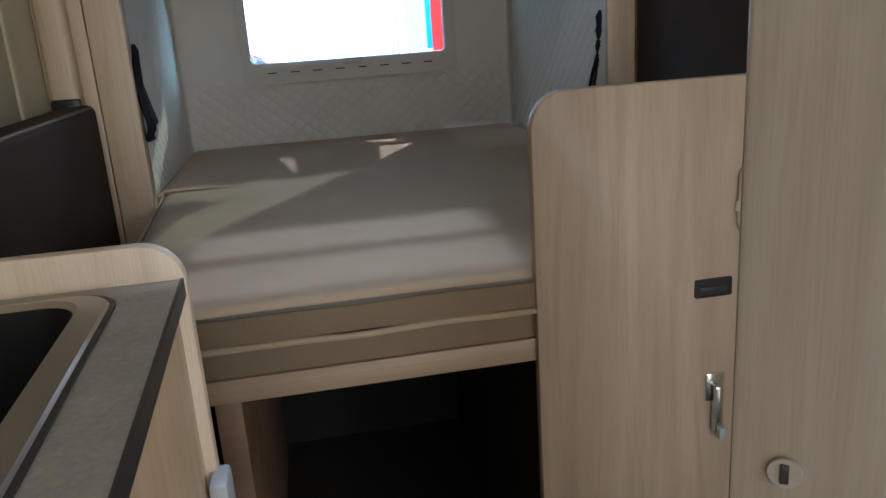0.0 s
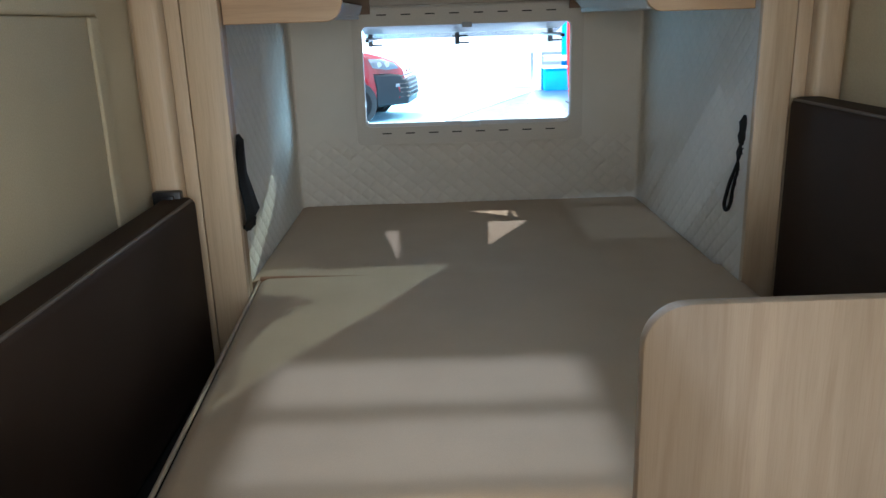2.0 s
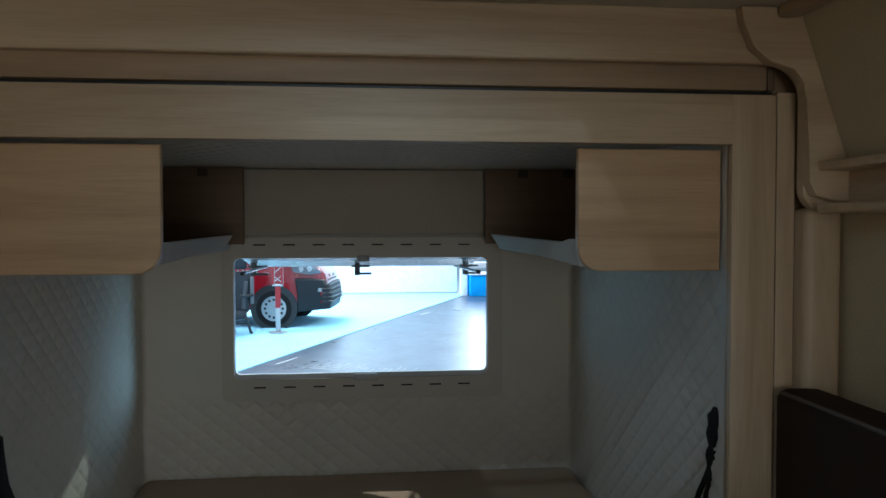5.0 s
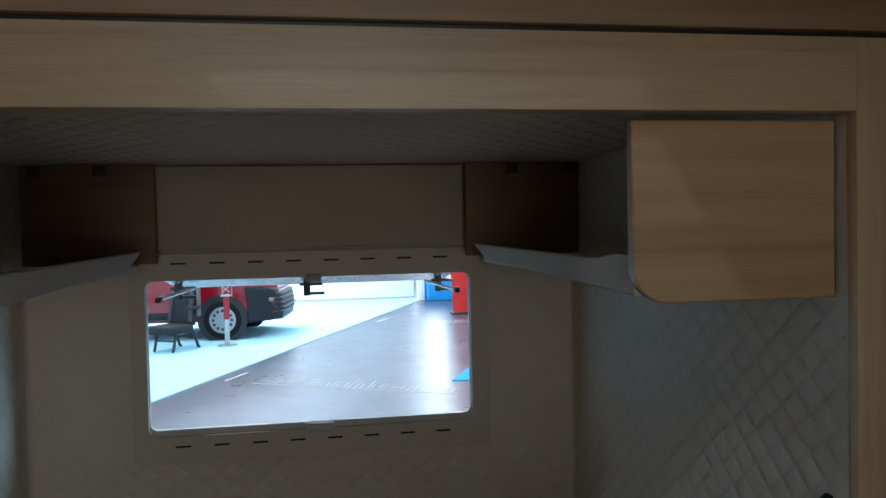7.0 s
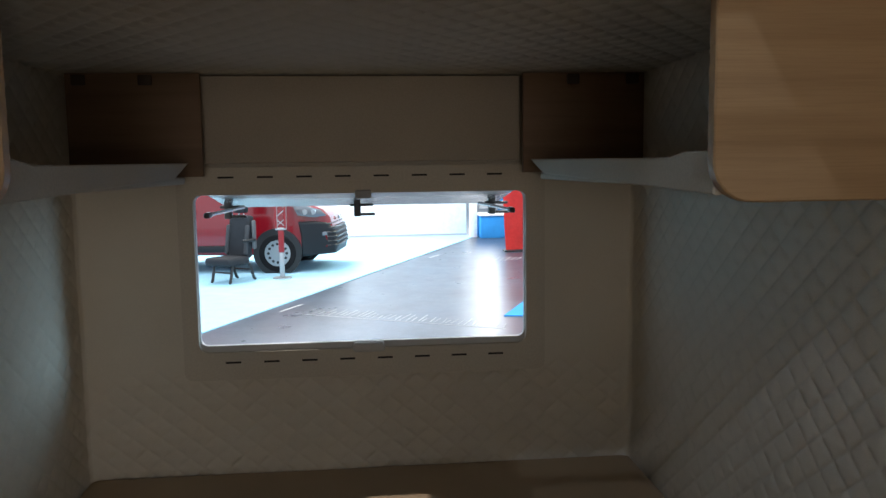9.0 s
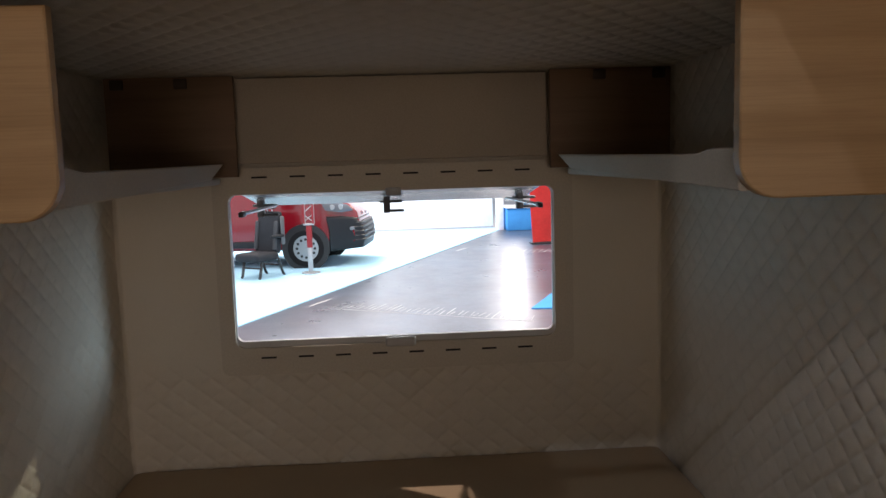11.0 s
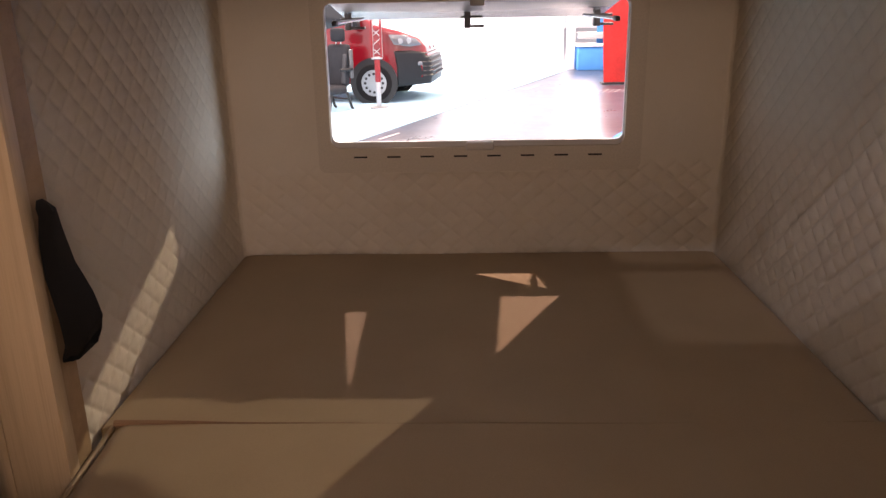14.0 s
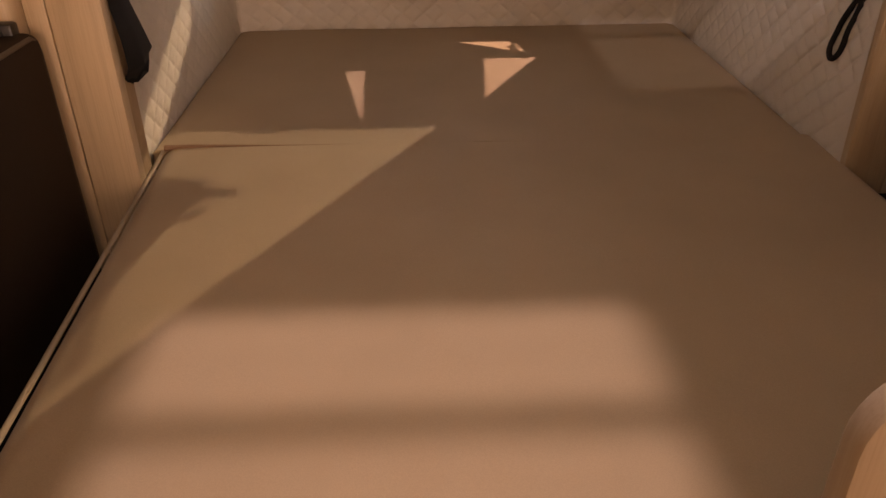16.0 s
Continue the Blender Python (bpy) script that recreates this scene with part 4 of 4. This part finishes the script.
for k, (x0, x1, z0, z1) in enumerate(((0.62, 1.15, 1.28, 1.42), (0.70, 1.3, 1.56, 1.70), (0.66, 1.25, 1.86, 2.0))):
    part("print_bar", boxm((x0, -0.085, z0), (x1, -0.079, z1)), WHITE_PRINT, bn)

# ---- red van ----
VAN_AT = pose(-1.06, 15.32, G + 0.012, 0, 0, -7)
van = thing("van", "red delivery van with grey bumper and steel wheels", "van")
# own axes: x forwards from the front axle, y to its left, z up
side = [(-4.0, 0.42), (-3.95, 1.1), (-3.9, 1.86), (-3.7, 1.93), (-1.2, 1.95), (-0.75, 1.86), (-0.15, 1.42), (0.05, 1.28), (0.45, 1.18), (0.74, 1.06), (0.85, 0.92), (0.885, 0.75), (0.90, 0.45), (0.86, 0.34), (0.45, 0.30), (-0.45, 0.30), (-2.4, 0.30), (-3.2, 0.30), (-3.95, 0.34)]
bm = prism(bmesh.new(), side, 1, -0.92, 0.92)
bmesh.ops.bevel(bm, geom=[e for e in bm.edges if abs(e.verts[0].co.y - e.verts[1].co.y) < 0.01], offset=0.09, segments=4, profile=0.6, affect="EDGES")
for v in bm.verts:
    if v.co.x > 0.2:
        v.co.y *= 1 - 0.34 * ((v.co.x - 0.2) / 0.72) ** 2
    if v.co.z > 1.2:
        v.co.y *= 1 - 0.12 * (v.co.z - 1.2) / 0.75
part("body", bm, CAR_RED, van)
bm = prism(bmesh.new(), [(0.40, 0.27), (0.40, 0.60), (0.36, 0.86), (0.62, 0.86), (0.80, 0.84), (0.935, 0.70), (0.965, 0.5), (0.93, 0.30)], 1, -0.93, 0.93)
bmesh.ops.bevel(bm, geom=[e for e in bm.edges if abs(e.verts[0].co.y - e.verts[1].co.y) < 0.01], offset=0.05, segments=3, profile=0.6, affect="EDGES")
for v in bm.verts:
    if v.co.x > 0.4:
        v.co.y *= (1 - 0.34 * max(0.0, (v.co.x - 0.2) / 0.72) ** 2) * 1.015
part("bumper", bm, CAR_GREY, van, "grey plastic front bumper")
for z in (0.44, 0.515, 0.59, 0.665, 0.74, 0.81):
    fx = 0.965 - 0.15 * max(0.0, z - 0.5) - 0.75 * max(0.0, z - 0.72)
    half = [(fx - 0.15, 0.96), (fx - 0.07, 0.97), (fx - 0.02, 0.985), (fx + 0.006, 0.90), (fx + 0.012, 0.6), (fx + 0.014, 0.3)]
    line = [(x, w * 0.944 * (1 - 0.34 * max(0.0, (min(x, fx) - 0.2) / 0.72) ** 2), z) for x, w in half]
    part("grille_slat", tube([(x, -y, q) for x, y, q in line] + [(fx + 0.014, 0.0, z)] + line[::-1], 0.017, 6), BLACK, van)
part("badge", boxm((0.885, -0.06, 0.86), (0.915, 0.06, 0.93), 0.01), CHROME, van, "plain chrome badge")
for sy in (-1, 1):
    bm = prism(bmesh.new(), [(0.28, 1.13), (0.36, 0.97), (0.62, 0.93), (0.80, 0.95), (0.72, 1.05), (0.5, 1.12)], 1, -0.06, 0.06, 0.015)
    for v in bm.verts:
        v.co.y = sy * (0.925 + v.co.y * 0.4) * (1 - 0.34 * max(0, (v.co.x - 0.2) / 0.72) ** 2)
    bmesh.ops.recalc_face_normals(bm, faces=bm.faces)
    hl = part("headlight", bm, LAMP_GLASS, van, "clear headlight")
    bm = bmesh.new()
    for lx in (0.47, 0.60):
        yy = 0.945 * (1 - 0.34 * ((lx - 0.2) / 0.72) ** 2)
        rod(bm, (lx, sy * (yy - 0.03), 1.02), (lx, sy * yy, 1.02), 0.045, 16)
    part("reflector", bm, RIM, hl)
    part("door_gap", boxm((-0.62, sy * 0.921 - 0.003, 0.5), (-0.612, sy * 0.921 + 0.003, 1.2)), BLACK, van)
    part("door_gap", boxm((-1.62, sy * 0.921 - 0.003, 0.5), (-1.612, sy * 0.921 + 0.003, 1.2)), BLACK, van)
    part("door_handle", boxm((-1.52, sy * 0.93 - 0.015, 1.02), (-1.34, sy * 0.93 + 0.015, 1.06), 0.008), CAR_RED, van)
    bm = prism(bmesh.new(), [(0.62, 0.60), (0.62, 0.66), (0.80, 0.68), (0.82, 0.62)], 1, sy * 0.72 - 0.02, sy * 0.72 + 0.02, 0.005)
    part("fog_light", bm, LAMP_GLASS, van)
    part("side_trim", boxm((-2.6, sy * 0.925 - 0.015, 0.36), (-0.50, sy * 0.925 + 0.015, 0.47), 0.01), CAR_GREY, van)
    bm = prism(bmesh.new(), [(-0.95, 1.2), (-0.95, 1.72), (-0.72, 1.74), (-0.10, 1.26)], 1, sy * 0.87 - 0.03, sy * 0.87 + 0.03, 0.01)
    part("side_window", bm, CAR_GLASS, van)
    mi = part("mirror", boxm((-0.30, sy * 1.05 - 0.11, 1.22), (-0.18, sy * 1.05 + 0.11, 1.44), 0.03, 3), CAR_GREY, van)


def wheel(x, y):
    R = 0.335
    bm = bmesh.new()
    prof = [(-0.10, 0.22), (-0.105, 0.30), (-0.085, R - 0.008), (-0.06, R), (0.06, R), (0.085, R - 0.008), (0.105, 0.30), (0.10, 0.22)]
    n = 40
    rows = [[bm.verts.new((r * math.cos(2 * math.pi * k / n), w, r * math.sin(2 * math.pi * k / n))) for k in range(n)] for w, r in prof]
    for a, b in zip(rows, rows[1:] + rows[:1]):
        for k in range(n):
            bm.faces.new((a[k], a[(k + 1) % n], b[(k + 1) % n], b[k]))
    bmesh.ops.recalc_face_normals(bm, faces=bm.faces)
    w = part("wheel", bm, TYRE, van, "black tyre on a silver steel rim")
    w.location = (x, y, R)
    sy = -1 if y < 0 else 1
    bm = bmesh.new()
    m4 = pose(0, 0, 0, 90, 0, 0)
    bmesh.ops.create_cone(bm, cap_ends=True, segments=40, radius1=0.222, radius2=0.222, depth=0.18, matrix=m4)
    rim_ob = part("rim", bm, RIM, w)
    for k in range(12):
        a = 2 * math.pi * k / 12
        bm = bmesh.new()
        rod(bm, (0.155 * math.cos(a), sy * 0.085, 0.155 * math.sin(a)), (0.155 * math.cos(a), sy * 0.094, 0.155 * math.sin(a)), 0.024, 10)
        part("rim_hole", bm, BLACK, w)
    bm = bmesh.new()
    rod(bm, (0, sy * 0.08, 0), (0, sy * 0.112, 0), 0.075, 20)
    part("hub", bm, RIM, w)
    # dark wheel arch behind the tyre
    n = 36
    c = [(math.cos(2 * math.pi * k / n), math.sin(2 * math.pi * k / n)) for k in range(n)]
    bm = ring(bmesh.new(), [(x + 0.41 * p, R + 0.01 + 0.41 * q) for p, q in c], [(x + 0.30 * p, R + 0.01 + 0.30 * q) for p, q in c], 1, sy * 0.90, sy * 0.926)
    part("wheel_arch", bm, BLACK, van)


for wx in (0.0, -3.0):
    for wy in (-0.83, 0.83):
        wheel(wx, wy)
van.matrix_world = VAN_AT

# ---- seat standing in front of the van ----
st = thing("vehicle_seat", "grey vehicle seat on a black metal stand", "seat")
part("cushion", boxm((-0.50, -0.24, 0.27), (0.02, 0.24, 0.40), 0.05, 3), SEAT_CLOTH, st)
bm = boxm((-0.02, -0.23, 0.36), (0.11, 0.23, 1.02), 0.05, 3)
for v in bm.verts:
    v.co.x += 0.16 * (v.co.z - 0.5)
    v.co.y *= 1 - 0.22 * max(0.0, v.co.z - 0.6)
part("backrest", bm, SEAT_CLOTH, st)
for y in (-0.19, 0.19):
    bm = boxm((-0.055, y - 0.035, 0.42), (0.0, y + 0.035, 0.88), 0.025, 3)
    for v in bm.verts:
        v.co.x += 0.16 * (v.co.z - 0.5)
    part("side_bolster", bm, BOLSTER, st, "lighter grey side bolster")
part("headrest", boxm((0.05, -0.13, 1.06), (0.16, 0.13, 1.27), 0.045, 3), SEAT_CLOTH, st)
for y in (-0.05, 0.05):
    part("headrest_post", rod(bmesh.new(), (0.115, y, 1.0), (0.115, y, 1.08), 0.008, 8), CHROME, st)
part("armrest", boxm((-0.20, -0.30, 0.62), (0.10, -0.25, 0.67), 0.02, 2), CAR_GREY, st)
part("belt_box", boxm((0.06, -0.275, 0.50), (0.14, -0.235, 0.95), 0.02, 2), BELT_GREY, st, "grey belt housing")
for x, dx in ((-0.33, -0.06), (0.05, 0.10)):
    for y in (-0.18, 0.18):
        part("leg", tube([(x, y, 0.28), (x + dx, y, 0.03), (x + dx * 1.3, y, 0.014)], 0.022, 8), BLACK, st)
part("stretcher", rod(bmesh.new(), (-0.38, -0.18, 0.17), (-0.38, 0.18, 0.17), 0.014, 8), BLACK, st)
part("stretcher", rod(bmesh.new(), (0.10, -0.18, 0.17), (0.10, 0.18, 0.17), 0.014, 8), BLACK, st)
st.matrix_world = pose(-1.70, 13.66, G + 0.012, 0, 0, 58)

# ---- barrier post with a red lattice ----
bp = thing("truss_post", "red and silver lattice post on a round foot", "post", at=(-1.03, 13.75, G + 0.012))
bm = bmesh.new()
rod(bm, (0, 0, 0), (0, 0, 0.02), 0.15, 24)
part("foot", bm, RIM, bp)
part("pole", boxm((-0.036, -0.036, 0.021), (0.036, 0.036, 0.42), 0.01), RIM, bp)
part("sleeve", boxm((-0.042, -0.042, 0.4205), (0.042, 0.042, 0.78), 0.01), RED_TRUSS, bp, "red sleeve")
part("collar", boxm((-0.085, -0.06, 0.7805), (0.085, 0.06, 0.81), 0.008), RIM, bp)
for x in (-0.072, 0.072):
    for y in (-0.05, 0.05):
        part("tube", rod(bmesh.new(), (x, y, 0.81), (x, y, 2.6), 0.016, 8), RED_TRUSS if y < 0 else RIM, bp)
for k in range(12):
    z, s_ = 0.84 + 0.145 * k, (1 if k % 2 else -1)
    part("rung", rod(bmesh.new(), (-0.072 * s_, -0.05, z), (0.072 * s_, -0.05, z + 0.12), 0.007, 8), RIM, bp)
    part("rung", rod(bmesh.new(), (0.072 * s_, 0.05, z), (-0.072 * s_, 0.05, z + 0.12), 0.007, 8), RED_TRUSS if k % 2 else RIM, bp)
